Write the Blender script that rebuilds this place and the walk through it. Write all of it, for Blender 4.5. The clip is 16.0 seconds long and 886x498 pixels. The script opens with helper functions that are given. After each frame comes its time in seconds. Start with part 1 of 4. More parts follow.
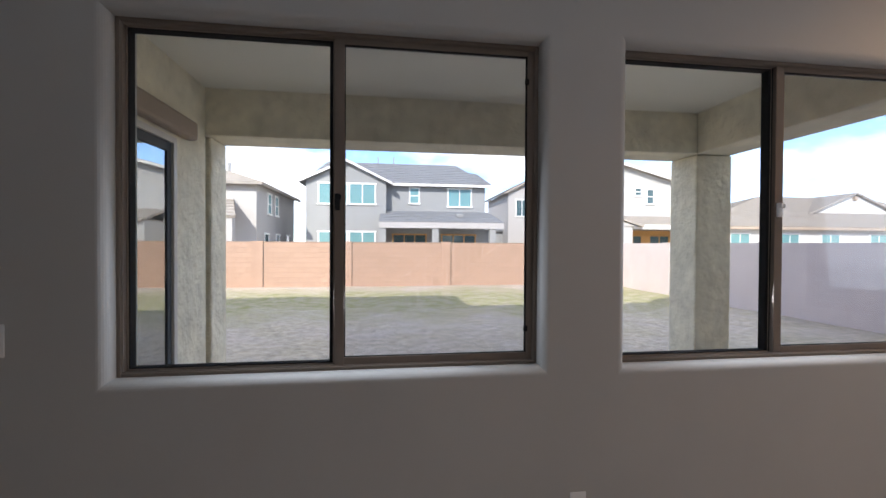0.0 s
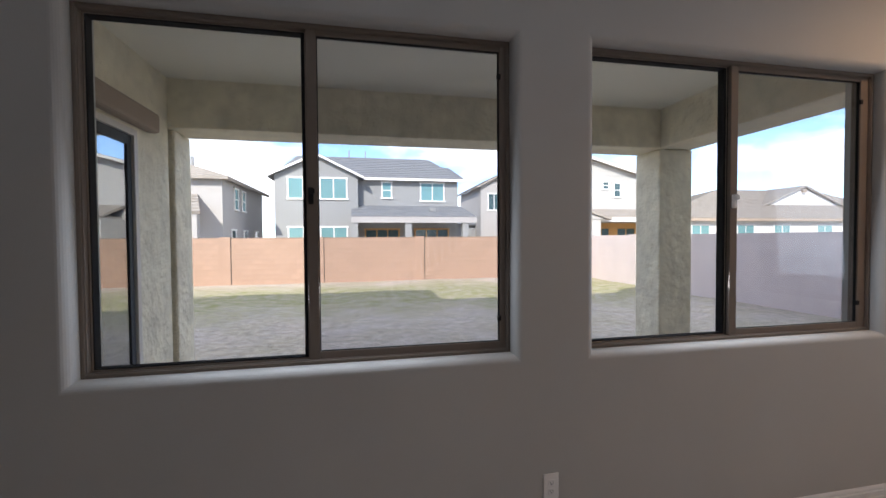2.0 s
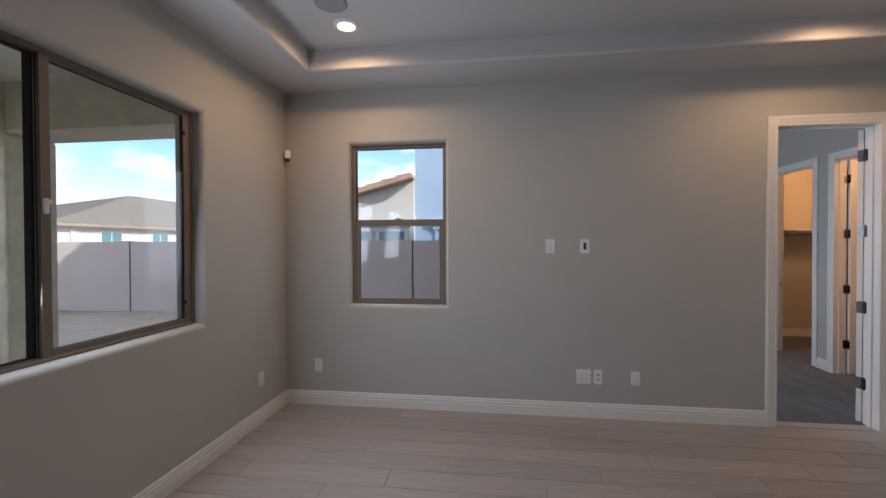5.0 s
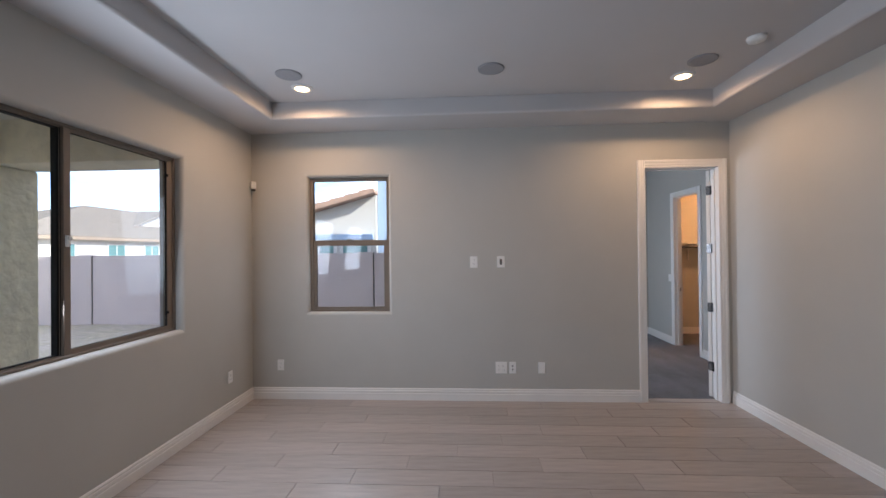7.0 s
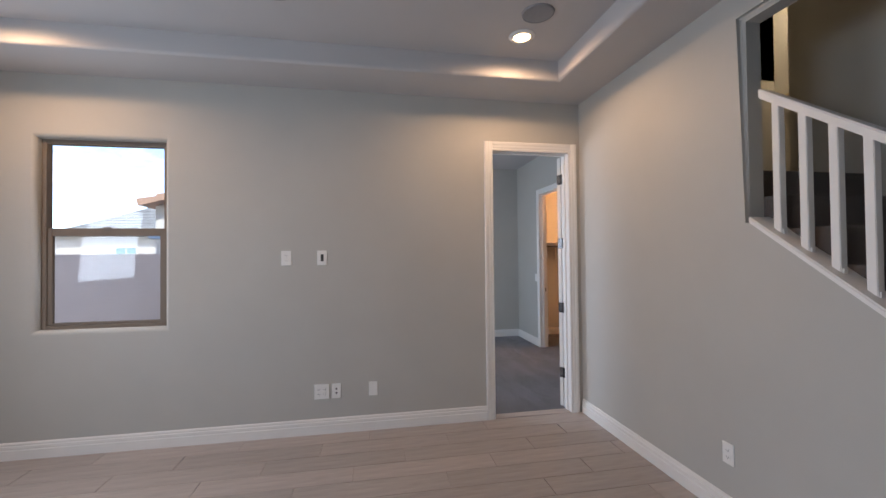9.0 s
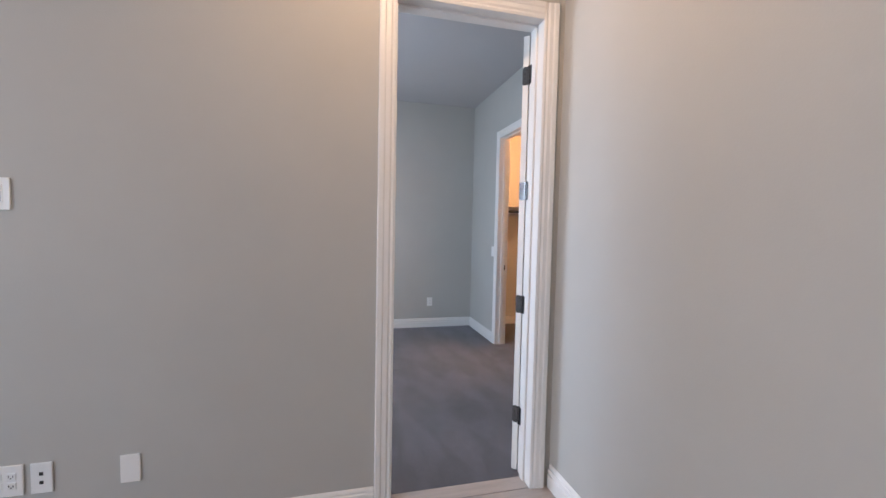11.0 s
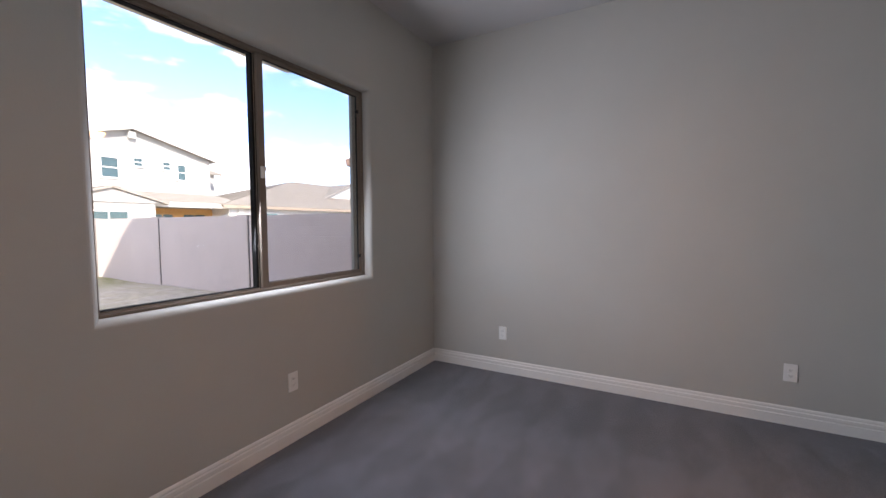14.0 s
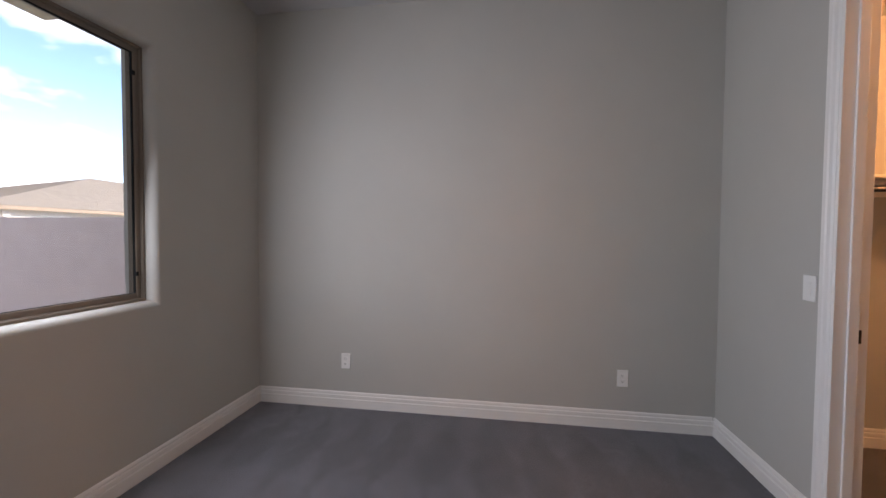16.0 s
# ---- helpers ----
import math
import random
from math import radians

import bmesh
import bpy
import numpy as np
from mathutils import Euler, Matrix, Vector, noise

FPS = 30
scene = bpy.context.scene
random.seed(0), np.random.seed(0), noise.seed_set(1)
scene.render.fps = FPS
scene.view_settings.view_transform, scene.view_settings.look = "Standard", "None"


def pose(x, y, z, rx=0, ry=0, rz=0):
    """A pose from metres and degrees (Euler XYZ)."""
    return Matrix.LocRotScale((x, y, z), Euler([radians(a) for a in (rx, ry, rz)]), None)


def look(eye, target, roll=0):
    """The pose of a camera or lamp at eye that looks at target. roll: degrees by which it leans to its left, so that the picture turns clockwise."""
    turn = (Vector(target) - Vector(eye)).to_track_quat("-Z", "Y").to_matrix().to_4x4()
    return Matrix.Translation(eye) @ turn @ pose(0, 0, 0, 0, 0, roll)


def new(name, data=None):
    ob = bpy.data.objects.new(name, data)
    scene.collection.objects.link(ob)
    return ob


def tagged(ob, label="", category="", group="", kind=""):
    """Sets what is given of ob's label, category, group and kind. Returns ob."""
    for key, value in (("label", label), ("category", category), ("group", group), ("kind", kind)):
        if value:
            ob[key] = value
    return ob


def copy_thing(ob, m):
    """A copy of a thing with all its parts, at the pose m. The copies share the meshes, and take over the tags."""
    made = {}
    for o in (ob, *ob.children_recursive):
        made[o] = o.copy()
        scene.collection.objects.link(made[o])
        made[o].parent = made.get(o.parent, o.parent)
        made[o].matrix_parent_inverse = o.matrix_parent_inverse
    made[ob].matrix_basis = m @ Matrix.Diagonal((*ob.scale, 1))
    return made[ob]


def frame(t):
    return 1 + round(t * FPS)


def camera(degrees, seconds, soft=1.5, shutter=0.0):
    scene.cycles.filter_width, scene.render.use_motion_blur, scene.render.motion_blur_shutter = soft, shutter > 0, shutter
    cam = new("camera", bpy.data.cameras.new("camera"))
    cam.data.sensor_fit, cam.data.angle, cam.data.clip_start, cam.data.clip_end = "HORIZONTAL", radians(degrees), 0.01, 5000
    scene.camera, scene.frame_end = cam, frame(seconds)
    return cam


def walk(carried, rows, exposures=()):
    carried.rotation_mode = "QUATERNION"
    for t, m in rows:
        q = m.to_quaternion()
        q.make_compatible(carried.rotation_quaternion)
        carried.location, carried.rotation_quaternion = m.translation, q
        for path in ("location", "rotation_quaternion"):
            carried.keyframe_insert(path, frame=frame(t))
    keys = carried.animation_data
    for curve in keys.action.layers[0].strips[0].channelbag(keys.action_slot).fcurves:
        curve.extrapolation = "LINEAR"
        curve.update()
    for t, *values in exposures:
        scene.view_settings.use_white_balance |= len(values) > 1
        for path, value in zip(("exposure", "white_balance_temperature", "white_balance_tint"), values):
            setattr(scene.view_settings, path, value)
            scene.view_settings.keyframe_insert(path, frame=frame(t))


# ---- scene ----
cam = camera(95.2, 16.0)
EXPO = [(0, 1.5, 6250, 15), (1.5, 1.5, 6250, 15), (2.5, 1.15, 6300, 15), (3.5, 0.75, 6450, 15), (4.5, 0.9, 6350, 14), (5.2, 1.3, 6200, 13), (7.3, 1.65, 6100, 13), (8, 1.65, 6100, 13), (9, 1.8, 6150, 13), (11.5, 2.25, 5850, 12), (12.5, 2.15, 6000, 15), (13.2, 1.6, 6100, 17), (14.0, 1.85, 6600, 19), (15, 1.8, 6900, 21), (16, 1.8, 6900, 20)]
PATH = [
    (0, (-3.915, -1.676, 1.517), (-3.651, 0.307, 1.494), 0.3),
    (0.5, (-3.929, -1.673, 1.517), (-3.775, 0.321, 1.475), 0.1),
    (1, (-3.934, -1.678, 1.514), (-3.818, 0.318, 1.468), -0.3),
    (1.5, (-3.936, -1.687, 1.517), (-3.781, 0.306, 1.467), -0.5),
    (2, (-3.926, -1.698, 1.51), (-3.532, 0.262, 1.459), -0.4),
    (2.5, (-3.851, -1.735, 1.495), (-2.994, 0.072, 1.449), -0.0),
    (3, (-3.8, -1.774, 1.488), (-2.556, -0.209, 1.439), 0.2),
    (3.5, (-3.765, -1.79, 1.487), (-2.229, -0.51, 1.422), 0.3),
    (4, (-3.676, -1.815, 1.451), (-1.897, -0.904, 1.389), 0.4),
    (4.5, (-3.539, -1.887, 1.464), (-1.613, -1.351, 1.41), 0.3),
    (5, (-3.639, -1.979, 1.513), (-1.656, -1.723, 1.488), -0.2),
    (5.2, (-3.712, -1.979, 1.535), (-1.719, -1.811, 1.525), -0.4),
    (7.3, (-4.402, -2.443, 1.602), (-2.404, -2.357, 1.626), -0.7),
    (7.5, (-4.368, -2.487, 1.58), (-2.369, -2.435, 1.61), -0.6),
    (8, (-4.2, -2.684, 1.534), (-2.201, -2.742, 1.572), -0.6),
    (8.5, (-3.933, -2.909, 1.496), (-1.944, -3.114, 1.536), -0.7),
    (9, (-3.582, -3.155, 1.498), (-1.614, -3.508, 1.53), -0.6),
    (9.2, (-3.439, -3.286, 1.464), (-1.479, -3.683, 1.496), -0.4),
    (11.3, (-1.643, -4.133, 1.391), (0.292, -4.623, 1.275), 1.4),
    (11.5, (-1.449, -4.22, 1.388), (0.498, -4.659, 1.272), 0.7),
    (12, (-1.014, -4.369, 1.361), (0.96, -4.666, 1.243), 1.2),
    (12.3, (-0.78, -4.436, 1.36), (1.206, -4.638, 1.238), 1.4),
    (12.5, (-0.609, -4.486, 1.351), (1.383, -4.615, 1.233), 1.3),
    (12.8, (-0.368, -4.536, 1.372), (1.628, -4.511, 1.249), 1.6),
    (13, (-0.236, -4.537, 1.371), (1.752, -4.336, 1.262), 1.9),
    (13.3, (-0.065, -4.530, 1.359), (1.863, -4.010, 1.257), 1.9),
    (13.5, (-0.016, -4.612, 1.371), (1.827, -3.838, 1.259), 1.1),
    (14, (0.094, -4.512, 1.367), (1.836, -3.538, 1.247), -0.3),
    (14.5, (0.131, -4.496, 1.363), (1.883, -3.536, 1.273), -0.8),
    (15, (0.22, -4.462, 1.381), (2.047, -3.652, 1.321), -0.3),
    (15.5, (0.385, -4.442, 1.385), (2.296, -3.854, 1.326), 0.3),
    (16, (0.582, -4.432, 1.355), (2.556, -4.121, 1.288), 0.4),
]
walk(cam, [(t, look(e, a, r)) for t, e, a, r in PATH], EXPO)

# ---- world, sun and large lights ----
SUN_AZ, SUN_EL = 205.0, 33.0      # compass degrees the sun stands at (y is north), height
world = bpy.data.worlds.new("world")
scene.world = world
world.use_nodes = True


def build_world():
    nt = world.node_tree
    n, l = nt.nodes, nt.links
    n.clear()
    out = n.new("ShaderNodeOutputWorld")
    bg = n.new("ShaderNodeBackground")
    sky = n.new("ShaderNodeTexSky")
    sky.sky_type = "NISHITA"
    sky.sun_disc = False
    sky.sun_elevation = radians(SUN_EL)
    sky.sun_rotation = radians(SUN_AZ)
    sky.dust_density = 0.1
    sky.ozone_density = 2.0
    sky.air_density = 0.65
    co = n.new("ShaderNodeTexCoord")
    mp = n.new("ShaderNodeMapping")
    mp.inputs["Scale"].default_value = (1.0, 1.0, 2.6)
    mp.inputs["Location"].default_value = (0.35, 0.2, 0.1)
    cl = n.new("ShaderNodeTexNoise")
    cl.inputs["Scale"].default_value = 2.6
    cl.inputs["Detail"].default_value = 7
    cl.inputs["Roughness"].default_value = 0.55
    rp = n.new("ShaderNodeValToRGB")
    rp.color_ramp.elements[0].position = 0.46
    rp.color_ramp.elements[1].position = 0.60
    mx = n.new("ShaderNodeMixRGB")
    mx.inputs[2].default_value = (CLOUD, CLOUD * 1.0, CLOUD * 1.03, 1)
    l.new(co.outputs["Generated"], mp.inputs["Vector"])
    l.new(mp.outputs[0], cl.inputs["Vector"])
    l.new(cl.outputs["Fac"], rp.inputs[0])
    l.new(rp.outputs[0], mx.inputs[0])
    l.new(sky.outputs[0], mx.inputs[1])
    l.new(mx.outputs[0], bg.inputs[0])
    bg.inputs[1].default_value = SKY
    l.new(bg.outputs[0], out.inputs[0])


SKY, CLOUD = 0.15, 6.4
build_world()

sun = new("sun", bpy.data.lights.new("sun", "SUN"))
sun.data.energy, sun.data.angle, sun.data.color = 2.6, radians(0.6), (1.0, 0.93, 0.82)
sd = Vector((math.sin(radians(SUN_AZ)) * math.cos(radians(SUN_EL)), math.cos(radians(SUN_AZ)) * math.cos(radians(SUN_EL)), math.sin(radians(SUN_EL))))
sun.matrix_world = look((sd * 60).to_tuple(), (0, 0, 0))


def lamp(name, kind, m, energy, color, size=0.1, size_y=None, spot=None):
    ob = new(name, bpy.data.lights.new(name, kind))
    d = ob.data
    d.energy, d.color = energy, color
    if kind == "AREA":
        d.size = size
        if size_y:
            d.shape, d.size_y = "RECTANGLE", size_y
    else:
        d.shadow_soft_size = size
        if spot:
            d.spot_size, d.spot_blend = radians(spot), 0.6
    ob.matrix_world = m
    return ob


WARM = (1.0, 0.62, 0.34)
DAY = (0.78, 0.88, 1.0)
DOWN_W, WIN_W, CLOSET_W = 16.5, 7.6, 13.0
# sky light through the windows
for nm, e, a, sx, sy, k in (
        ("sky_light_window_1", (-4.1, 0.044, 1.69), (-4.1, -2, 1.5), 1.1, 0.9, 1.5),
        ("sky_light_window_2", (-2.0, 0.044, 1.69), (-2.0, -2, 1.5), 1.1, 0.9, 1.5),
        ("sky_light_window_3", (0.05, -1.09, 1.70), (-2, -1.09, 1.5), 0.55, 1.1, 0.25),
        ("sky_light_window_4", (1.735, -2.419, 1.69), (1.735, -4, 1.4), 1.15, 0.95, 1.75)):
    lamp(nm, "AREA", look(e, a), WIN_W * k, DAY, sx, sy)

# ---- materials ----
def mat(name, base, rough=0.6, metal=0.0, var=0.0, vscale=3.0, bump=0.0, bscale=60.0, fine=0.0, spread=None, rand=0.0, coat=0.0, stretch=None, dist=0.01):
    m = bpy.data.materials.new(name)
    m.use_nodes = True
    nt = m.node_tree
    n, l = nt.nodes, nt.links
    b = n["Principled BSDF"]
    b.inputs["Roughness"].default_value = rough
    b.inputs["Metallic"].default_value = metal
    b.inputs["Coat Weight"].default_value = coat
    col = (*base, 1)
    b.inputs["Base Color"].default_value = col
    co = n.new("ShaderNodeTexCoord")
    vec = co.outputs["Object"]
    if stretch:
        mp = n.new("ShaderNodeMapping")
        mp.inputs["Scale"].default_value = stretch
        l.new(vec, mp.inputs["Vector"])
        vec = mp.outputs[0]
    last = None
    if var > 0:
        no = n.new("ShaderNodeTexNoise")
        no.inputs["Scale"].default_value = vscale
        no.inputs["Detail"].default_value = 8
        no.inputs["Roughness"].default_value = 0.6
        l.new(vec, no.inputs["Vector"])
        rp = n.new("ShaderNodeValToRGB")
        lo = spread[0] if spread else tuple(c * (1 - var) for c in base)
        hi = spread[1] if spread else tuple(min(1, c * (1 + var)) for c in base)
        rp.color_ramp.elements[0].position, rp.color_ramp.elements[0].color = 0.32, (*lo, 1)
        rp.color_ramp.elements[1].position, rp.color_ramp.elements[1].color = 0.68, (*hi, 1)
        l.new(no.outputs["Fac"], rp.inputs[0])
        last = rp.outputs[0]
    if fine > 0:
        nf = n.new("ShaderNodeTexNoise")
        nf.inputs["Scale"].default_value = bscale
        nf.inputs["Detail"].default_value = 4
        l.new(vec, nf.inputs["Vector"])
        mr = n.new("ShaderNodeMapRange")
        mr.inputs[3].default_value, mr.inputs[4].default_value = 1 - fine, 1 + fine
        l.new(nf.outputs["Fac"], mr.inputs[0])
        mu = n.new("ShaderNodeMixRGB")
        mu.blend_type = "MULTIPLY"
        mu.inputs[0].default_value = 1
        if last:
            l.new(last, mu.inputs[1])
        else:
            mu.inputs[1].default_value = col
        l.new(mr.outputs[0], mu.inputs[2])
        last = mu.outputs[0]
    if rand > 0:
        oi = n.new("ShaderNodeObjectInfo")
        mr = n.new("ShaderNodeMapRange")
        mr.inputs[3].default_value, mr.inputs[4].default_value = 1 - rand, 1 + rand
        l.new(oi.outputs["Random"], mr.inputs[0])
        mu = n.new("ShaderNodeMixRGB")
        mu.blend_type = "MULTIPLY"
        mu.inputs[0].default_value = 1
        if last:
            l.new(last, mu.inputs[1])
        else:
            mu.inputs[1].default_value = col
        l.new(mr.outputs[0], mu.inputs[2])
        last = mu.outputs[0]
    if last:
        l.new(last, b.inputs["Base Color"])
    if bump > 0:
        nb = n.new("ShaderNodeTexNoise")
        nb.inputs["Scale"].default_value = bscale
        nb.inputs["Detail"].default_value = 5
        l.new(vec, nb.inputs["Vector"])
        bp = n.new("ShaderNodeBump")
        bp.inputs["Strength"].default_value = bump
        bp.inputs["Distance"].default_value = dist
        l.new(nb.outputs["Fac"], bp.inputs["Height"])
        l.new(bp.outputs[0], b.inputs["Normal"])
    return m


def glass_mat(name, tint=(0.96, 0.98, 0.97), gloss=0.025):
    m = bpy.data.materials.new(name)
    m.use_nodes = True
    n, l = m.node_tree.nodes, m.node_tree.links
    n.clear()
    out = n.new("ShaderNodeOutputMaterial")
    tr = n.new("ShaderNodeBsdfTransparent")
    tr.inputs[0].default_value = (*tint, 1)
    gl = n.new("ShaderNodeBsdfGlossy")
    gl.inputs["Roughness"].default_value = 0.005
    lw = n.new("ShaderNodeLayerWeight")
    lw.inputs[0].default_value = 0.5
    pw = n.new("ShaderNodeMath")
    pw.operation = "POWER"
    pw.inputs[1].default_value = 4.0
    fr = n.new("ShaderNodeMath")
    fr.operation = "MULTIPLY_ADD"
    fr.inputs[1].default_value, fr.inputs[2].default_value = 0.45, gloss
    l.new(lw.outputs["Facing"], pw.inputs[0])
    l.new(pw.outputs[0], fr.inputs[0])
    mx = n.new("ShaderNodeMixShader")
    l.new(fr.outputs[0], mx.inputs[0])
    l.new(tr.outputs[0], mx.inputs[1])
    l.new(gl.outputs[0], mx.inputs[2])
    l.new(mx.outputs[0], out.inputs[0])
    return m


def emit_mat(name, color, power):
    m = bpy.data.materials.new(name)
    m.use_nodes = True
    b = m.node_tree.nodes["Principled BSDF"]
    b.inputs["Base Color"].default_value = (0.8, 0.8, 0.8, 1)
    b.inputs["Emission Color"].default_value = (*color, 1)
    b.inputs["Emission Strength"].default_value = power
    return m


M_WALL = mat("grey_wall_paint", (0.48, 0.468, 0.432), 0.75, var=0.03, vscale=1.5, bump=0.12, bscale=130, dist=0.003)
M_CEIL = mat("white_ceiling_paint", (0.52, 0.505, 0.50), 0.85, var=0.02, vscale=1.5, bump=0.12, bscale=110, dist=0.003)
M_TRIM = mat("white_trim_paint", (0.80, 0.78, 0.75), 0.38, var=0.02, vscale=4, bump=0.03, bscale=40, dist=0.002)
M_PLATE = mat("white_plastic", (0.82, 0.81, 0.78), 0.35, var=0.01)
M_SLOT = mat("dark_slot", (0.03, 0.03, 0.03), 0.5)
M_BRONZE = mat("tan_vinyl_frame", (0.21, 0.172, 0.138), 0.72, var=0.05, vscale=6, bump=0.02, bscale=90)
M_BRONZE.node_tree.nodes["Principled BSDF"].inputs["Specular IOR Level"].default_value = 0.2
M_GASKET = mat("black_gasket", (0.012, 0.012, 0.012), 0.95)
M_GLASS = glass_mat("window_glass")
M_GLASS2 = glass_mat("screened_window_glass", (0.86, 0.88, 0.885))
M_GLASS3 = glass_mat("coated_door_glass", (0.45, 0.52, 0.52), 0.42)
M_BEAD = mat("pale_tan_bead", (0.30, 0.25, 0.20), 0.8, var=0.04, vscale=8)
M_STEEL = mat("brushed_nickel", (0.16, 0.16, 0.165), 0.26, 1.0, var=0.05, vscale=30)
M_DARKMETAL = mat("oil_rubbed_metal", (0.05, 0.045, 0.04), 0.4, 0.8)
M_PLANK = mat("wood_look_porcelain", (0.39, 0.345, 0.315), 0.30, var=0.12, vscale=5, fine=0.08, bscale=22, bump=0.05, rand=0.09, stretch=(5.0, 0.55, 1.0), dist=0.002)
M_GROUT = mat("beige_grout", (0.38, 0.335, 0.30), 0.9, var=0.08, vscale=20)
M_STUCCO = mat("cream_stucco", (0.80, 0.73, 0.56), 0.9, var=0.13, vscale=4.5, bump=0.8, bscale=13, fine=0.12, dist=0.04)
M_STUCCO2 = mat("tan_stucco_trim", (0.36, 0.285, 0.22), 0.9, var=0.08, vscale=2, bump=0.4, bscale=30, dist=0.02)
M_SOFFIT = mat("patio_soffit_paint", (0.82, 0.78, 0.66), 0.9, var=0.03, vscale=1, bump=0.2, bscale=70)
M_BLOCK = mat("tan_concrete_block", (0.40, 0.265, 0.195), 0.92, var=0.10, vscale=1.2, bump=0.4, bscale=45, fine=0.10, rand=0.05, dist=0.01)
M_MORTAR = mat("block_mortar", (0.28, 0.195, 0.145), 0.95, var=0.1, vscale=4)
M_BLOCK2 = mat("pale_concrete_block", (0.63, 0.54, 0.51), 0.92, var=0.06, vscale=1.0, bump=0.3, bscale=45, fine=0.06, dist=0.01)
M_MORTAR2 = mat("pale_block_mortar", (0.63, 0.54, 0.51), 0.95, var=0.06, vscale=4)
M_CONC = mat("patio_concrete", (0.56, 0.54, 0.51), 0.85, var=0.1, vscale=2, bump=0.2, bscale=60)
M_BACK = mat("white_screen_room", (0.5, 0.48, 0.45), 0.9, var=0.03)


def carpet_mat(name, base):
    m = mat(name, base, 0.95, var=0.16, vscale=1.6, bump=0.9, bscale=320, fine=0.25, dist=0.01)
    n, l = m.node_tree.nodes, m.node_tree.links
    b = n["Principled BSDF"]
    b.inputs["Sheen Weight"].default_value = 0.25
    src = b.inputs["Base Color"].links[0].from_socket
    co = n.new("ShaderNodeTexCoord")
    sep = n.new("ShaderNodeSeparateXYZ")
    no = n.new("ShaderNodeTexNoise")
    no.inputs["Scale"].default_value = 1.7
    no.inputs["Detail"].default_value = 5
    l.new(co.outputs["Object"], no.inputs["Vector"])
    l.new(co.outputs["Object"], sep.inputs[0])

    def op(kind, a, b=0.0, c=0.0):
        k = n.new("ShaderNodeMath")
        k.operation = kind
        for sock, v in zip(k.inputs, (a, b, c)):
            if isinstance(v, (int, float)):
                sock.default_value = v
            else:
                l.new(v, sock)
        return k.outputs[0]
    # wedge-shaped strokes: a zigzag across y, cut by a slow ramp along x
    u = op("MULTIPLY_ADD", no.outputs["Fac"], 0.30, sep.outputs[1])
    zig = op("DIVIDE", op("PINGPONG", u, 0.15), 0.15)
    row = op("PINGPONG", op("MULTIPLY_ADD", no.outputs["Fac"], 1.6, op("MULTIPLY", sep.outputs[0], 2.1)), 1.0)
    rp = n.new("ShaderNodeMapRange")
    rp.interpolation_type = "SMOOTHSTEP"
    l.new(op("SUBTRACT", zig, row), rp.inputs[0])
    rp.inputs[1].default_value, rp.inputs[2].default_value = -0.22, 0.22
    rp.inputs[3].default_value, rp.inputs[4].default_value = 0.88, 1.14
    mu = n.new("ShaderNodeMixRGB")
    mu.blend_type = "MULTIPLY"
    mu.inputs[0].default_value = 1
    # trodden mottling
    nm = n.new("ShaderNodeTexNoise")
    nm.inputs["Scale"].default_value = 7.0
    nm.inputs["Detail"].default_value = 6
    nm.inputs["Roughness"].default_value = 0.7
    l.new(co.outputs["Object"], nm.inputs["Vector"])
    l.new(src, mu.inputs[1])
    l.new(op("MULTIPLY", rp.outputs[0], op("MULTIPLY_ADD", nm.outputs["Fac"], 0.7, 0.65)), mu.inputs[2])
    l.new(mu.outputs[0], b.inputs["Base Color"])
    return m


M_CARPET = carpet_mat("grey_brown_carpet", (0.106, 0.103, 0.121))


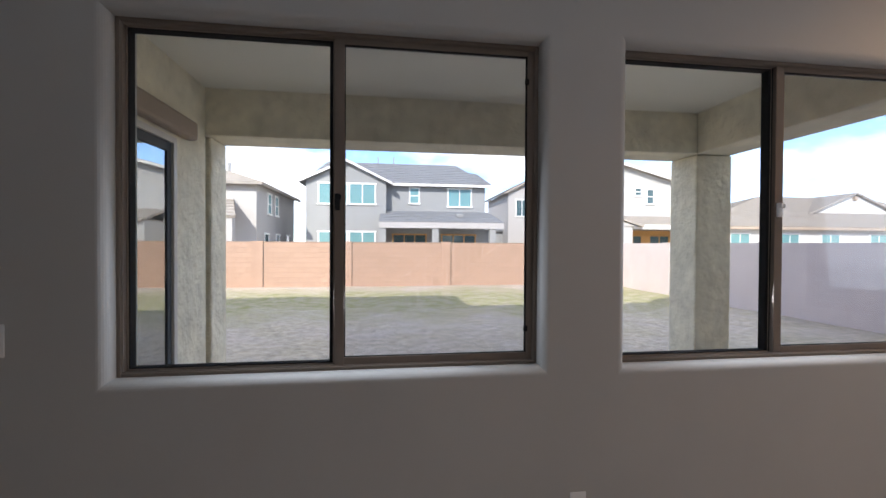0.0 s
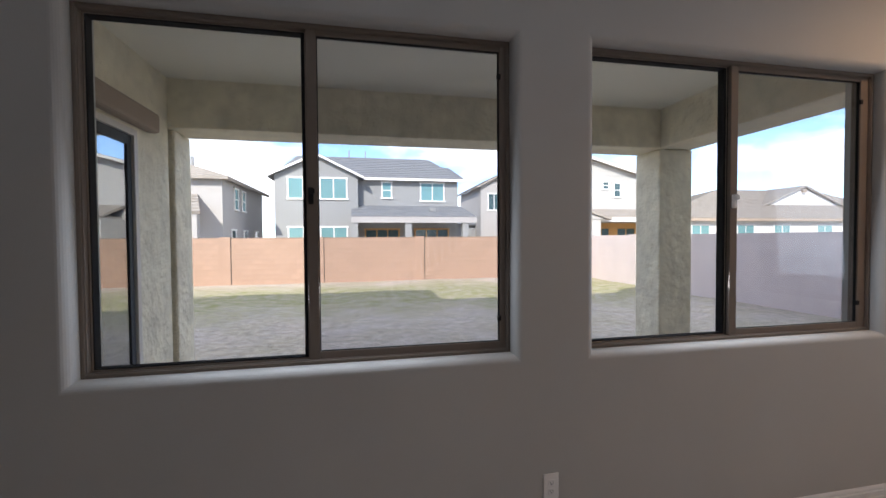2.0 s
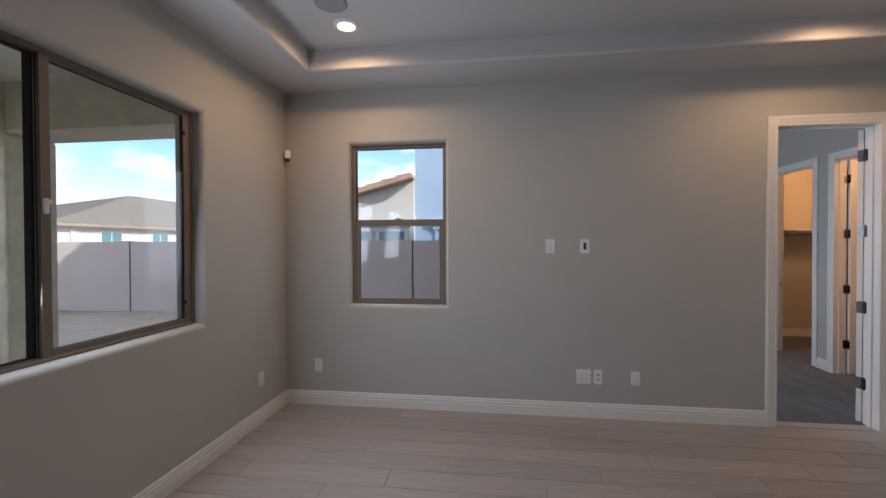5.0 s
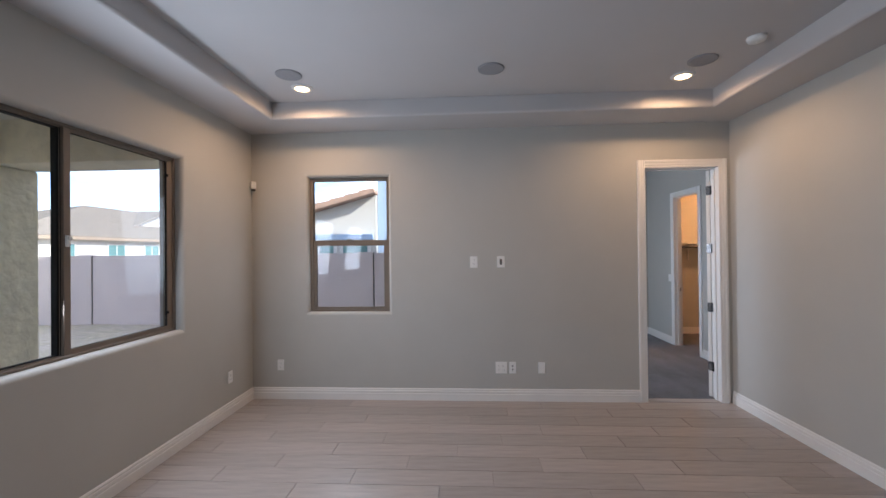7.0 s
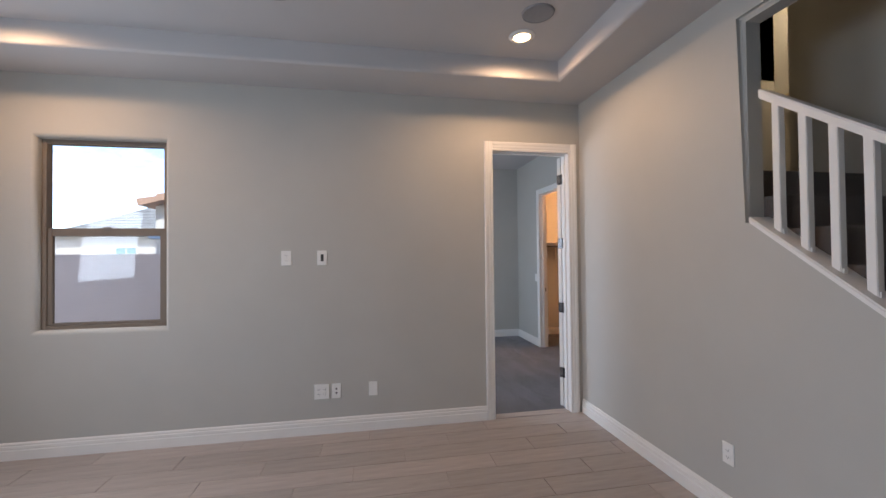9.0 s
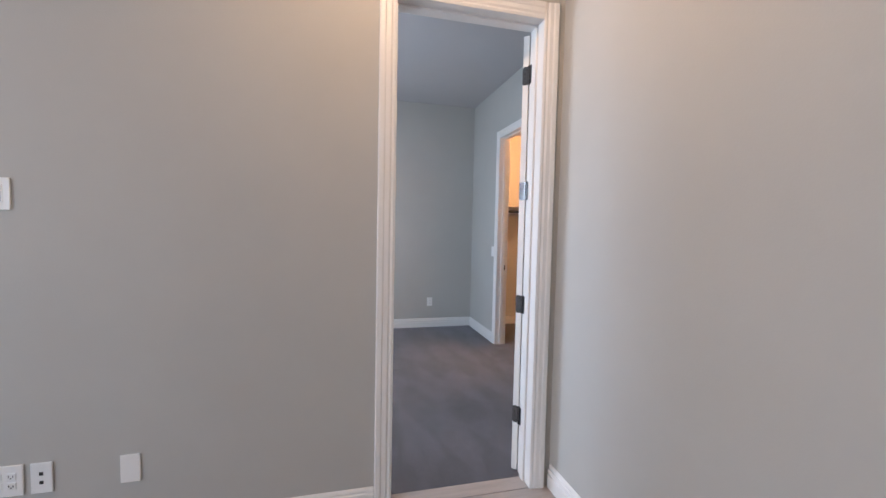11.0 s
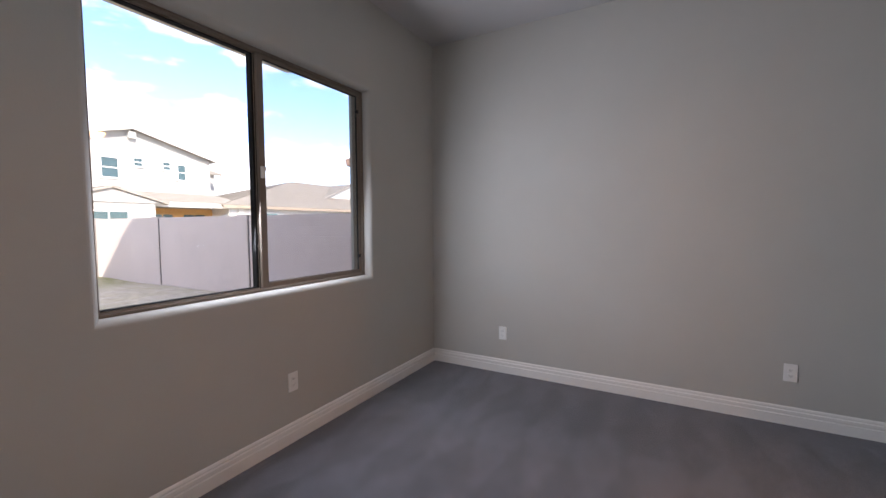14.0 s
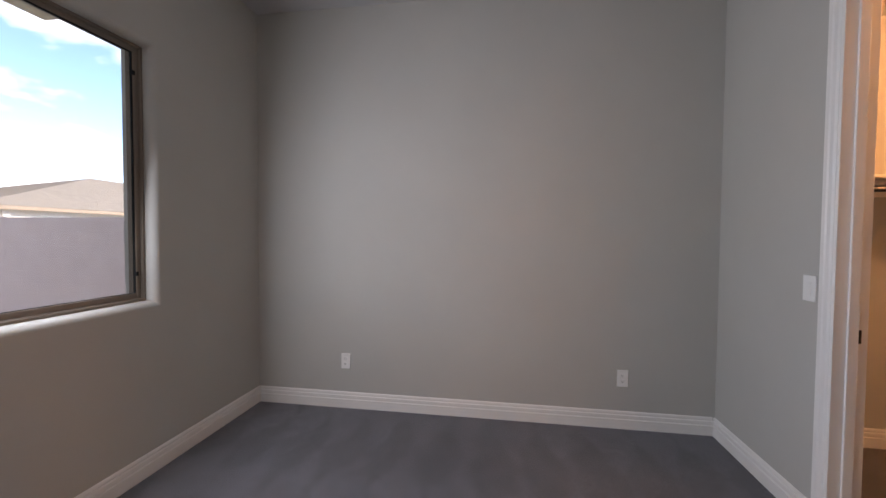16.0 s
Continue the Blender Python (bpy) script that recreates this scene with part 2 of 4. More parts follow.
def ground_mat():
    m = mat("dry_grass_ground", (0.2, 0.16, 0.1), 0.95, var=0.3, vscale=0.9, bump=1.0, bscale=7, fine=0.55, dist=0.08,
            spread=((0.50, 0.43, 0.37), (0.44, 0.38, 0.27)))
    n, l = m.node_tree.nodes, m.node_tree.links
    b = n["Principled BSDF"]
    src = b.inputs["Base Color"].links[0].from_socket
    co = n.new("ShaderNodeTexCoord")
    sep = n.new("ShaderNodeSeparateXYZ")
    no = n.new("ShaderNodeTexNoise")
    no.inputs["Scale"].default_value = 0.8
    no.inputs["Detail"].default_value = 6
    ad = n.new("ShaderNodeMath")
    ad.operation = "MULTIPLY_ADD"
    ad.inputs[1].default_value = 6.0
    rp = n.new("ShaderNodeMapRange")
    rp.inputs[1].default_value, rp.inputs[2].default_value = 10.0, 13.0
    rp2 = n.new("ShaderNodeMapRange")
    rp2.inputs[1].default_value, rp2.inputs[2].default_value = 18.0, 15.6
    mul = n.new("ShaderNodeMath")
    mul.operation = "MULTIPLY"
    mx = n.new("ShaderNodeMixRGB")
    mx.inputs[2].default_value = (0.25, 0.25, 0.085, 1)
    l.new(co.outputs["Object"], sep.inputs[0])
    l.new(co.outputs["Object"], no.inputs["Vector"])
    l.new(no.outputs["Fac"], ad.inputs[0])
    l.new(sep.outputs[1], ad.inputs[2])
    l.new(ad.outputs[0], rp.inputs[0])
    l.new(ad.outputs[0], rp2.inputs[0])
    l.new(rp.outputs[0], mul.inputs[0])
    l.new(rp2.outputs[0], mul.inputs[1])
    # thin, broken growth
    tn = n.new("ShaderNodeTexNoise")
    tn.inputs["Scale"].default_value = 3.5
    tn.inputs["Detail"].default_value = 9
    tn.inputs["Roughness"].default_value = 0.7
    tr = n.new("ShaderNodeMapRange")
    tr.inputs[1].default_value, tr.inputs[2].default_value = 0.38, 0.6
    tr.inputs[3].default_value, tr.inputs[4].default_value = 0.15, 1.0
    thin = n.new("ShaderNodeMath")
    thin.operation = "MULTIPLY"
    l.new(co.outputs["Object"], tn.inputs["Vector"])
    l.new(tn.outputs["Fac"], tr.inputs[0])
    l.new(mul.outputs[0], thin.inputs[0])
    l.new(tr.outputs[0], thin.inputs[1])
    l.new(thin.outputs[0], mx.inputs[0])
    l.new(src, mx.inputs[1])
    l.new(mx.outputs[0], b.inputs["Base Color"])
    return m


M_GROUND = ground_mat()

# ---- mesh helpers ----
def box(bm, x0, x1, y0, y1, z0, z1, bev=0.0, seg=2):
    r = bmesh.ops.create_cube(bm, size=1.0)
    vs = r["verts"]
    for v in vs:
        v.co = Vector(((x0 + x1) / 2 + v.co.x * (x1 - x0), (y0 + y1) / 2 + v.co.y * (y1 - y0), (z0 + z1) / 2 + v.co.z * (z1 - z0)))
    if bev > 0:
        es = {e for v in vs for e in v.link_edges}
        bmesh.ops.bevel(bm, geom=list(es), offset=bev, segments=seg, affect="EDGES", profile=0.5)
    return bm


def boxes(*specs, bev=0.0, seg=2):
    bm = bmesh.new()
    for s in specs:
        box(bm, *s, bev=bev, seg=seg)
    return bm


def prism(pts, axis, a0, a1, bev=0.0):
    """A closed outline of 2D points, drawn out along an axis from a0 to a1."""
    bm = bmesh.new()
    def co(p, a):
        return {"x": (a, p[0], p[1]), "y": (p[0], a, p[1]), "z": (p[0], p[1], a)}[axis]
    f = bm.faces.new([bm.verts.new(co(p, a0)) for p in pts])
    g = bmesh.ops.extrude_face_region(bm, geom=[f])
    d = Vector(co((0, 0), a1 - a0))
    for v in g["geom"]:
        if isinstance(v, bmesh.types.BMVert):
            v.co += d
    bmesh.ops.recalc_face_normals(bm, faces=bm.faces)
    if bev > 0:
        bmesh.ops.bevel(bm, geom=list(bm.edges), offset=bev, segments=2, affect="EDGES")
    return bm


def cyl(bm, x, y, z0, z1, r, seg=32, r2=None):
    g = bmesh.ops.create_cone(bm, cap_ends=True, segments=seg, radius1=r, radius2=r if r2 is None else r2, depth=z1 - z0)
    bmesh.ops.translate(bm, verts=g["verts"], vec=(x, y, (z0 + z1) / 2))
    return bm


def lathe(profile, seg=40):
    """A ring-shaped body from (radius, z) points turned round the z axis."""
    bm = bmesh.new()
    rings = []
    for r, z in profile:
        rings.append([bm.verts.new((r * math.cos(2 * math.pi * i / seg), r * math.sin(2 * math.pi * i / seg), z)) for i in range(seg)])
    for a, b in zip(rings, rings[1:]):
        for i in range(seg):
            bm.faces.new((a[i], a[(i + 1) % seg], b[(i + 1) % seg], b[i]))
    bmesh.ops.recalc_face_normals(bm, faces=bm.faces)
    return bm


def solid(name, bm, material, smooth=False):
    me = bpy.data.meshes.new(name)
    if smooth:
        for f in bm.faces:
            f.smooth = True
    bm.to_mesh(me)
    bm.free()
    me.materials.append(material)
    return new(name, me)


def part(name, bm, material, parent, label="", smooth=False):
    ob = solid(name, bm, material, smooth)
    ob.parent = parent
    if label:
        ob["label"] = label
    return ob


def structure(name, bm, material, label, category, smooth=False):
    return tagged(solid(name, bm, material, smooth), label, category, kind="structure")


def thing(name, m, label, category, group="", kind=""):
    ob = new(name)
    ob.empty_display_size = 0.1
    ob.matrix_world = m
    return tagged(ob, label, category, group, kind)


def wall(axis, a0, a1, u0, u1, z0, z1, holes=(), round_at=None, radius=0.034):
    """A wall slab, thick along axis from a0 to a1, with holes (u0, u1, z0, z1, rounded). round_at: the face at which hole edges are rounded."""
    bm = bmesh.new()

    def co(a, u, z):
        return (a, u, z) if axis == "x" else (u, a, z)

    def face(a, grow):
        hs = [(h[0] - grow, h[1] + grow, h[2] - grow, h[3] + grow) if h[4:] else h[:4] for h in holes]
        us = sorted({u0, u1, *(c for h in hs for c in h[:2])})
        zs = sorted({z0, z1, *(min(max(c, z0), z1) for h in hs for c in h[2:4])})
        for i in range(len(us) - 1):
            for j in range(len(zs) - 1):
                uc, zc = (us[i] + us[i + 1]) / 2, (zs[j] + zs[j + 1]) / 2
                if not any(h[0] < uc < h[1] and h[2] < zc < h[3] for h in hs):
                    bm.faces.new([bm.verts.new(co(a, u, z)) for u, z in ((us[i], zs[j]), (us[i + 1], zs[j]), (us[i + 1], zs[j + 1]), (us[i], zs[j + 1]))])

    near = a0 if round_at is None else round_at
    far = a1 if near == a0 else a0
    s = 1 if far > near else -1
    face(near, radius if round_at is not None else 0)
    face(far, 0)
    for p, q in (((u0, z0), (u1, z0)), ((u1, z0), (u1, z1)), ((u1, z1), (u0, z1)), ((u0, z1), (u0, z0))):
        bm.faces.new([bm.verts.new(co(a, *c)) for a, c in ((near, p), (near, q), (far, q), (far, p))])
    for h in holes:
        steps = [(0.0, near), (0.0, far)]
        if h[4:] and round_at is not None:
            steps = [(radius * (1 - math.sin(k * math.pi / 12)), near + s * radius * (1 - math.cos(k * math.pi / 12))) for k in range(7)] + [(0.0, far)]
        rings = [[bm.verts.new(co(d, u, z)) for u, z in ((h[0] - g, h[2] - g), (h[1] + g, h[2] - g), (h[1] + g, h[3] + g), (h[0] - g, h[3] + g))] for g, d in steps]
        for r0, r1 in zip(rings, rings[1:]):
            for i in range(4):
                f = bm.faces.new((r0[i], r0[(i + 1) % 4], r1[(i + 1) % 4], r1[i]))
    bmesh.ops.remove_doubles(bm, verts=bm.verts, dist=1e-5)
    bmesh.ops.recalc_face_normals(bm, faces=bm.faces)
    return bm


# ---- large structure: great room ----
CEIL, TRAY, BCEIL = 2.934, 3.10, 3.083
YS = -5.136
XW = -9.6
structure("floor", boxes((XW - .12, 0.12, -7.6, 2.95, -0.12, -0.006)), M_GROUT, "beige grout bed between wood-look porcelain planks", "floor")
WIN_A = (-4.976, -3.258, 0.985, 2.400, 1)
WIN_B = (-2.868, -1.110, 0.975, 2.412, 1)
structure("wall_north", wall("y", 0.0, 0.20, -5.60, 0.0, 0, 3.25, (WIN_A, WIN_B), 0.0), M_WALL, "grey painted wall with two wide rounded window openings", "wall")
WIN_C = (-1.535, -0.638, 0.952, 2.440, 1)
DOOR = (-5.035, -4.250, -0.05, 2.475)
structure("wall_east", wall("x", 0.0, 0.13, YS, 0.20, -0.0, 3.25, (WIN_C, DOOR), 0.0), M_WALL, "grey painted wall with a window opening and a doorway", "wall")
# stair wall with its sloping opening
bm = prism([(0.0, 0.0), (-4.10, 0.0), (-1.765, 1.655), (-1.735, 1.655), (-1.735, 2.747), (-6.0, 2.747), (-6.0, 3.25), (0.0, 3.25)], "y", YS - 0.12, YS)
es = [e for e in bm.edges if all(abs(v.co.x + 1.735) < 1e-3 or abs(v.co.z - 2.747) < 1e-3 for v in e.verts) and all(abs(v.co.y - YS) < 1e-3 for v in e.verts) and min(v.co.z for v in e.verts) > 1.6]
bmesh.ops.bevel(bm, geom=es, offset=0.03, segments=5, affect="EDGES")
structure("wall_south", bm, M_WALL, "grey painted stair wall with a sloping balustrade opening", "wall")
structure("wall_west", wall("x", XW - 0.12, XW, -7.5, 2.9, 0, 3.25), M_WALL, "plain grey painted wall", "wall")
structure("wall_hall", boxes((XW, -6.0, -7.5, -7.38, 0, 3.25)), M_WALL, "plain grey painted hall wall", "wall")
structure("wall_dining", boxes((XW, -5.94, 2.88, 2.999, 0, 3.25)), M_WALL, "plain grey painted wall of the dining nook", "wall")
# ceiling with its raised tray
TX0, TX1, TY0, TY1 = -5.2, -0.47, -4.70, -0.47
def tray_ceiling():
    bm = bmesh.new()
    r = 0.022
    xs, ys = (XW - .12, TX0 - r, TX1 + r, 0.0), (YS, TY0 - r, TY1 + r, 0.0)
    g = [[bm.verts.new((x, y, CEIL)) for x in xs] for y in ys]
    for j in range(3):
        for i in range(3):
            if not (i == 1 and j == 1):
                bm.faces.new((g[j][i], g[j][i + 1], g[j + 1][i + 1], g[j + 1][i]))
    rings = [[g[1][1], g[1][2], g[2][2], g[2][1]]]
    for k in range(1, 7):
        a = k * math.pi / 12
        o, z = r * (1 - math.sin(a)), CEIL + r * (1 - math.cos(a))
        rings.append([bm.verts.new(c) for c in ((TX0 - o, TY0 - o, z), (TX1 + o, TY0 - o, z), (TX1 + o, TY1 + o, z), (TX0 - o, TY1 + o, z))])
    rings.append([bm.verts.new((v.co.x, v.co.y, TRAY)) for v in rings[-1]])
    for r0, r1 in zip(rings, rings[1:]):
        for i in range(4):
            bm.faces.new((r0[i], r0[(i + 1) % 4], r1[(i + 1) % 4], r1[i]))
    bm.faces.new(rings[-1])
    bmesh.ops.recalc_face_normals(bm, faces=bm.faces)
    return bm
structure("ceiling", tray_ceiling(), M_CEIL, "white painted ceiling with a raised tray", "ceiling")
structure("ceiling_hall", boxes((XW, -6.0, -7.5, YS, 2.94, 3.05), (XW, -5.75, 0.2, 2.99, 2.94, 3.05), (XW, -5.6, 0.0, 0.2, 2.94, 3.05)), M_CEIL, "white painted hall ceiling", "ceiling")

# ---- bedroom, closet and bath shells ----
BX, BYN, BYS = 3.56, -2.463, -5.848
WIN_D = (0.850, 2.592, 0.972, 2.395, 1)
structure("wall_bedroom_north", wall("y", BYN, BYN + 0.20, 0.13, BX + 0.2, 0, 3.3, (WIN_D,), BYN), M_WALL, "grey painted bedroom wall with a wide window opening", "wall")
structure("wall_bedroom_east", boxes((BX, BX + 0.2, -8.0, BYN, 0, 3.3)), M_WALL, "plain grey painted bedroom wall", "wall")
CLO = (1.845, 2.59, -0.05, 2.475)
BATH = (0.78, 1.565, -0.05, 2.475)
structure("wall_bedroom_south", wall("y", BYS - 0.12, BYS, 0.13, BX, 0, 3.3, (CLO, BATH)), M_WALL, "grey painted wall with two doorways", "wall")
structure("wall_bedroom_west", boxes((0.0, 0.13, -8.0, YS - 0.001, 0, 4.4)), M_WALL, "grey painted bedroom wall beside the stairs", "wall")
structure("wall_closet_bath", boxes((1.66, 1.76, -7.6, BYS - 0.121, 0, 2.75), (0.13, BX, -7.7, -7.6, 0, 3.3)), M_WALL, "painted closet walls", "wall")
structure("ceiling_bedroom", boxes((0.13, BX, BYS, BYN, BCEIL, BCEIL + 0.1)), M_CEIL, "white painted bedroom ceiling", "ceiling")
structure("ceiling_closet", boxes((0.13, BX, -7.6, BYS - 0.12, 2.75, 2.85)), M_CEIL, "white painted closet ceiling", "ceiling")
structure("carpet", boxes((0.10, BX, -7.6, BYN, -0.10, 0.004)), M_CARPET, "grey-brown cut-pile carpet with vacuum marks", "carpet")

# ---- upper house shell, out of view, shaped to cast the yard's shade ----
# last box runs on west past the wing, added to cast a neighbour's shade
structure("upper_storey", boxes((0.0, BX + .2, -14, -0.2, 3.31, 6.5), (XW - .3, -6.0, -14, -0.2, 3.31, 6.5), (-6.0, 0.0, -5.0, -0.2, 3.31, 6.5), (-6.0, 0.0, -14, -7.6, 3.31, 6.5), (-16, -5.95, -0.2, 3.0, 3.31, 5.7)), M_STUCCO, "unseen cream stucco upper storey of the house, drawn out west to shade the yard", "house wall")
structure("house_roof", prism([(-14.5, 6.45), (-7.0, 8.5), (0.3, 6.45), (0.3, 6.6), (-7.0, 8.65), (-14.5, 6.6)], "x", XW - .8, BX + .7), M_STUCCO2, "tiled roof of the house", "roof")
# unseen gable, added only to push the shade further along the side fence
structure("shade_gable_east", prism([(-0.3, 6.61), (BX + .7, 6.61), (BX + .7, 7.6), (1.6, 7.9), (-0.3, 7.0)], "y", -6.0, 0.3), M_STUCCO2, "unseen gable added to lengthen the shade of the house roof", "roof")
# unseen slab, likewise carried beyond the wing for shade on the yard's west
structure("wing_roof", boxes((-16.5, -5.6, 0.31, 3.6, 5.70, 5.85)), M_STUCCO2, "unseen roof slab over the dining wing, drawn out west to shade the yard", "roof")
structure("outer_walls", boxes((XW - .3, BX + .2, -8.4, -8.1, -0.3, 3.3), (XW - .3, XW - .13, -8.1, 3.0, -0.3, 3.3), (XW - .13, -5.94, 3.0, 3.08, -0.3, 3.3)), M_STUCCO, "cream stucco outer wall", "house wall")

# ---- patio ----
structure("patio_slab", boxes((-5.73, 0.2, 0.2, 3.15, -0.3, -0.06)), M_CONC, "grey concrete patio slab", "patio")
structure("patio_ceiling", boxes((-5.73, 0.11, 0.2, 2.635, 3.06, 3.2)), M_SOFFIT, "painted patio ceiling", "ceiling")
structure("patio_beam_north", boxes((-5.93, 0.11, 2.635, 3.085, 2.59, 3.3), bev=0.012), M_STUCCO, "cream stucco patio beam", "beam")
structure("patio_beam_east", boxes((-0.35, 0.109, 0.2, 2.634, 2.59, 3.3), bev=0.012), M_STUCCO, "cream stucco patio beam", "beam")
structure("patio_column_east", boxes((-0.35, 0.11, 2.636, 3.084, -0.25, 2.588), bev=0.02), M_STUCCO, "cream stucco patio column with skip-trowel texture", "column")
structure("patio_column_west", boxes((-5.93, -5.70, 2.70, 3.084, -0.25, 2.588), bev=0.02), M_STUCCO, "cream stucco pilaster", "column")
structure("patio_roof", boxes((-5.9, 0.35, 0.2, 3.4, 3.3, 3.42)), M_STUCCO2, "patio roof", "roof")
SL = (0.35, 2.07, 0.0, 2.41)
structure("wall_patio_west", wall("x", -5.93, -5.73, 0.0, 2.635, -0.3, 3.3, (SL,)), M_STUCCO, "cream stucco wall with a sliding door opening", "wall")
structure("slider_header", boxes((-5.73, -5.62, 0.22, 2.25, 2.43, 2.60), bev=0.03), M_STUCCO2, "tan stucco trim band above the sliding door", "trim")

# ---- yard ----
GZ = -0.25
def ground():
    bm = bmesh.new()
    n = 60
    bmesh.ops.create_grid(bm, x_segments=n, y_segments=n, size=1.0)
    for v in bm.verts:
        x, y = v.co.x * 18, v.co.y * 9 + 9
        if abs(v.co.x) > .97 or abs(v.co.y) > .97:
            x, y = v.co.x * 900, v.co.y * 900
        v.co = Vector((x, y, GZ + (0.035 * noise.noise((x * .5, y * .5, 0)) if abs(x) < 30 else 0)))
    return bm
structure("ground", ground(), M_GROUND, "bare dirt yard with patches of thin green grass", "ground")
FX, FY, FZ = 6.05, 15.5, 1.63

# ---- stairs ----
M_STAIR = carpet_mat("brown_stair_carpet", (0.10, 0.075, 0.06))
structure("wall_stair", boxes((-6.0, -1.12, -6.32, -6.2, 0, 4.4)), M_WALL, "painted wall along the stairs", "wall")
structure("wall_landing", boxes((-1.30, 0.0, -7.5, -7.4, 0, 4.4), (-1.24, -1.12, -7.4, -6.32, 0, 4.4)), M_WALL, "painted wall of the stair landing", "wall")
structure("ceiling_stair", boxes((-6.0, 0.0, -7.5, YS - 0.12, 4.4, 4.5)), M_CEIL, "white painted stairwell ceiling", "ceiling")
stairs = thing("staircase", pose(0, 0, 0), "carpeted staircase rising behind a white balustrade", "staircase", kind="structure")
for i in range(11):
    x0 = -4.05 + 0.245 * i
    part("step", boxes((x0, x0 + 0.27 if i < 10 else 0.0, -6.2, YS - 0.121, 0.0 if i < 2 else 0.18 * i - 0.12, 0.18 * (i + 1)), bev=0.02), M_STAIR, stairs)
part("landing", boxes((-1.12, 0.0, -7.4, -6.2, 1.86, 1.98), bev=0.01), M_STAIR, stairs)
SLP = 0.735
def sloped(x0, x1, zc0, y0, y1, h, top=0.0):
    """A bar that falls to the west with the stairs: x0 is its upper end, zc0 its lower face there."""
    z1 = zc0 - (x0 - x1) * SLP
    return prism([(x0, zc0), (x1, z1), (x1, z1 + h), (x0, zc0 + h)], "y", y0, y1, 0.006)
rail = thing("stair_railing", pose(-1.8, YS - 0.06, 1.65), "white painted stair railing with square balusters", "railing")
rm = rail.matrix_world.inverted()
def rail_part(name, bm, label=""):
    bm.transform(rm)
    return part(name, bm, M_TRIM, rail, label)
rail_part("shoe_rail", sloped(-1.762, -4.02, 1.655, YS - 0.135, YS + 0.014, 0.034))
rail_part("handrail", sloped(-1.80, -4.02, 2.305, YS - 0.10, YS - 0.02, 0.05))
for i in range(17):
    x = -1.872 - 0.1285 * i
    zb = 1.655 + (x + 1.762) * SLP + 0.03
    zt = 2.305 + (x + 1.80) * SLP + 0.012
    rail_part("baluster", prism([(x - .019, zb - .014), (x + .019, zb + .014), (x + .019, zt + .014), (x - .019, zt - .014)], "y", YS - 0.08, YS - 0.042, 0.003))
    rail_part("fillet", boxes((x - .026, x - .019, YS - 0.072, YS - 0.05, zb - .025, zb + .01), bev=0.002))
hr = thing("wall_handrail", pose(-0.9, -7.36, 3.0), "short wooden handrail on a dark wall bracket", "handrail")
part("rail", boxes((-0.2, 0.85, 0.03, 0.075, 0.05, 0.095), bev=0.012), mat("maple_handrail", (0.5, 0.40, 0.28), 0.4, var=0.1, vscale=8), hr)
for bx in (0.0, 0.7):
    bm = boxes((bx - .012, bx + .012, -0.035, 0.06, 0.0, 0.024), (bx - .01, bx + .01, 0.04, 0.06, 0.0, 0.05), bev=0.004)
    part("bracket", bm, M_DARKMETAL, hr, "dark metal bracket")

# ---- baseboards, casings, jambs ----
BASE = ((0, 0), (0.017, 0), (0.017, 0.070), (0.010, 0.074), (0.010, 0.079), (0.0155, 0.083), (0.0145, 0.100), (0.007, 0.104), (0.007, 0.109), (0.011, 0.113), (0.008, 0.122), (0.003, 0.128), (0, 0.128))
def baseboard(axis, face, sgn, a0, a1, z=0.0):
    pts = [(face + sgn * d, z + h) for d, h in BASE]
    # outline lies across the wall, drawn out along it
    bm = prism(pts, "y" if axis == "x" else "x", a0, a1)
    return structure("baseboard", bm, M_TRIM, "white painted stepped baseboard", "baseboard")
baseboard("y", -0.001, -1, -5.6, -0.001)
baseboard("x", -0.001, -1, -4.185, -0.016)
baseboard("y", YS + 0.001, 1, -4.1, -0.016)
baseboard("y", BYN - 0.001, -1, 0.146, BX - 0.001)
baseboard("x", BX - 0.001, -1, BYS + 0.016, BYN - 0.016)
baseboard("y", BYS + 0.001, 1, 2.655, BX - 0.001)
baseboard("y", BYS + 0.001, 1, 1.630, 1.780)
baseboard("y", BYS + 0.001, 1, 0.13, 0.715)
baseboard("x", 0.131, 1, BYS + 0.016, -5.10)
baseboard("x", 0.131, 1, -4.183, BYN - 0.016)
baseboard("x", BX - 0.001, -1, -7.6, BYS - 0.121)
baseboard("y", -7.599, 1, 1.76, BX - 0.016)

CAS = tuple((u * 1.24, d) for u, d in ((0.0, 0.0), (0.0, 0.010), (0.008, 0.014), (0.016, 0.011), (0.024, 0.016), (0.040, 0.016), (0.046, 0.020), (0.062, 0.020), (0.066, 0.016), (0.066, 0.0)))
def casing(axis, face, sgn, c0, c1, top, name):
    """Moulded trim round a doorway whose clear edges are c0 < c1 and top."""
    parent = thing(name, pose(0, 0, 0), "white painted moulded door casing with jambs", "door trim", kind="structure")
    def cross(edge, way):
        return [(edge + way * u, face + sgn * d) if axis == "y" else (face + sgn * d, edge + way * u) for u, d in CAS]
    part("casing_leg", prism(cross(c0, -1), "z", 0.0, top + 0.0825), M_TRIM, parent)
    part("casing_leg", prism(cross(c1, 1), "z", 0.0, top + 0.0825), M_TRIM, parent)
    pts = [((face + sgn * d), top + u) for u, d in CAS]
    part("casing_head", prism(pts, "y" if axis == "x" else "x", c0, c1), M_TRIM, parent)
    return parent
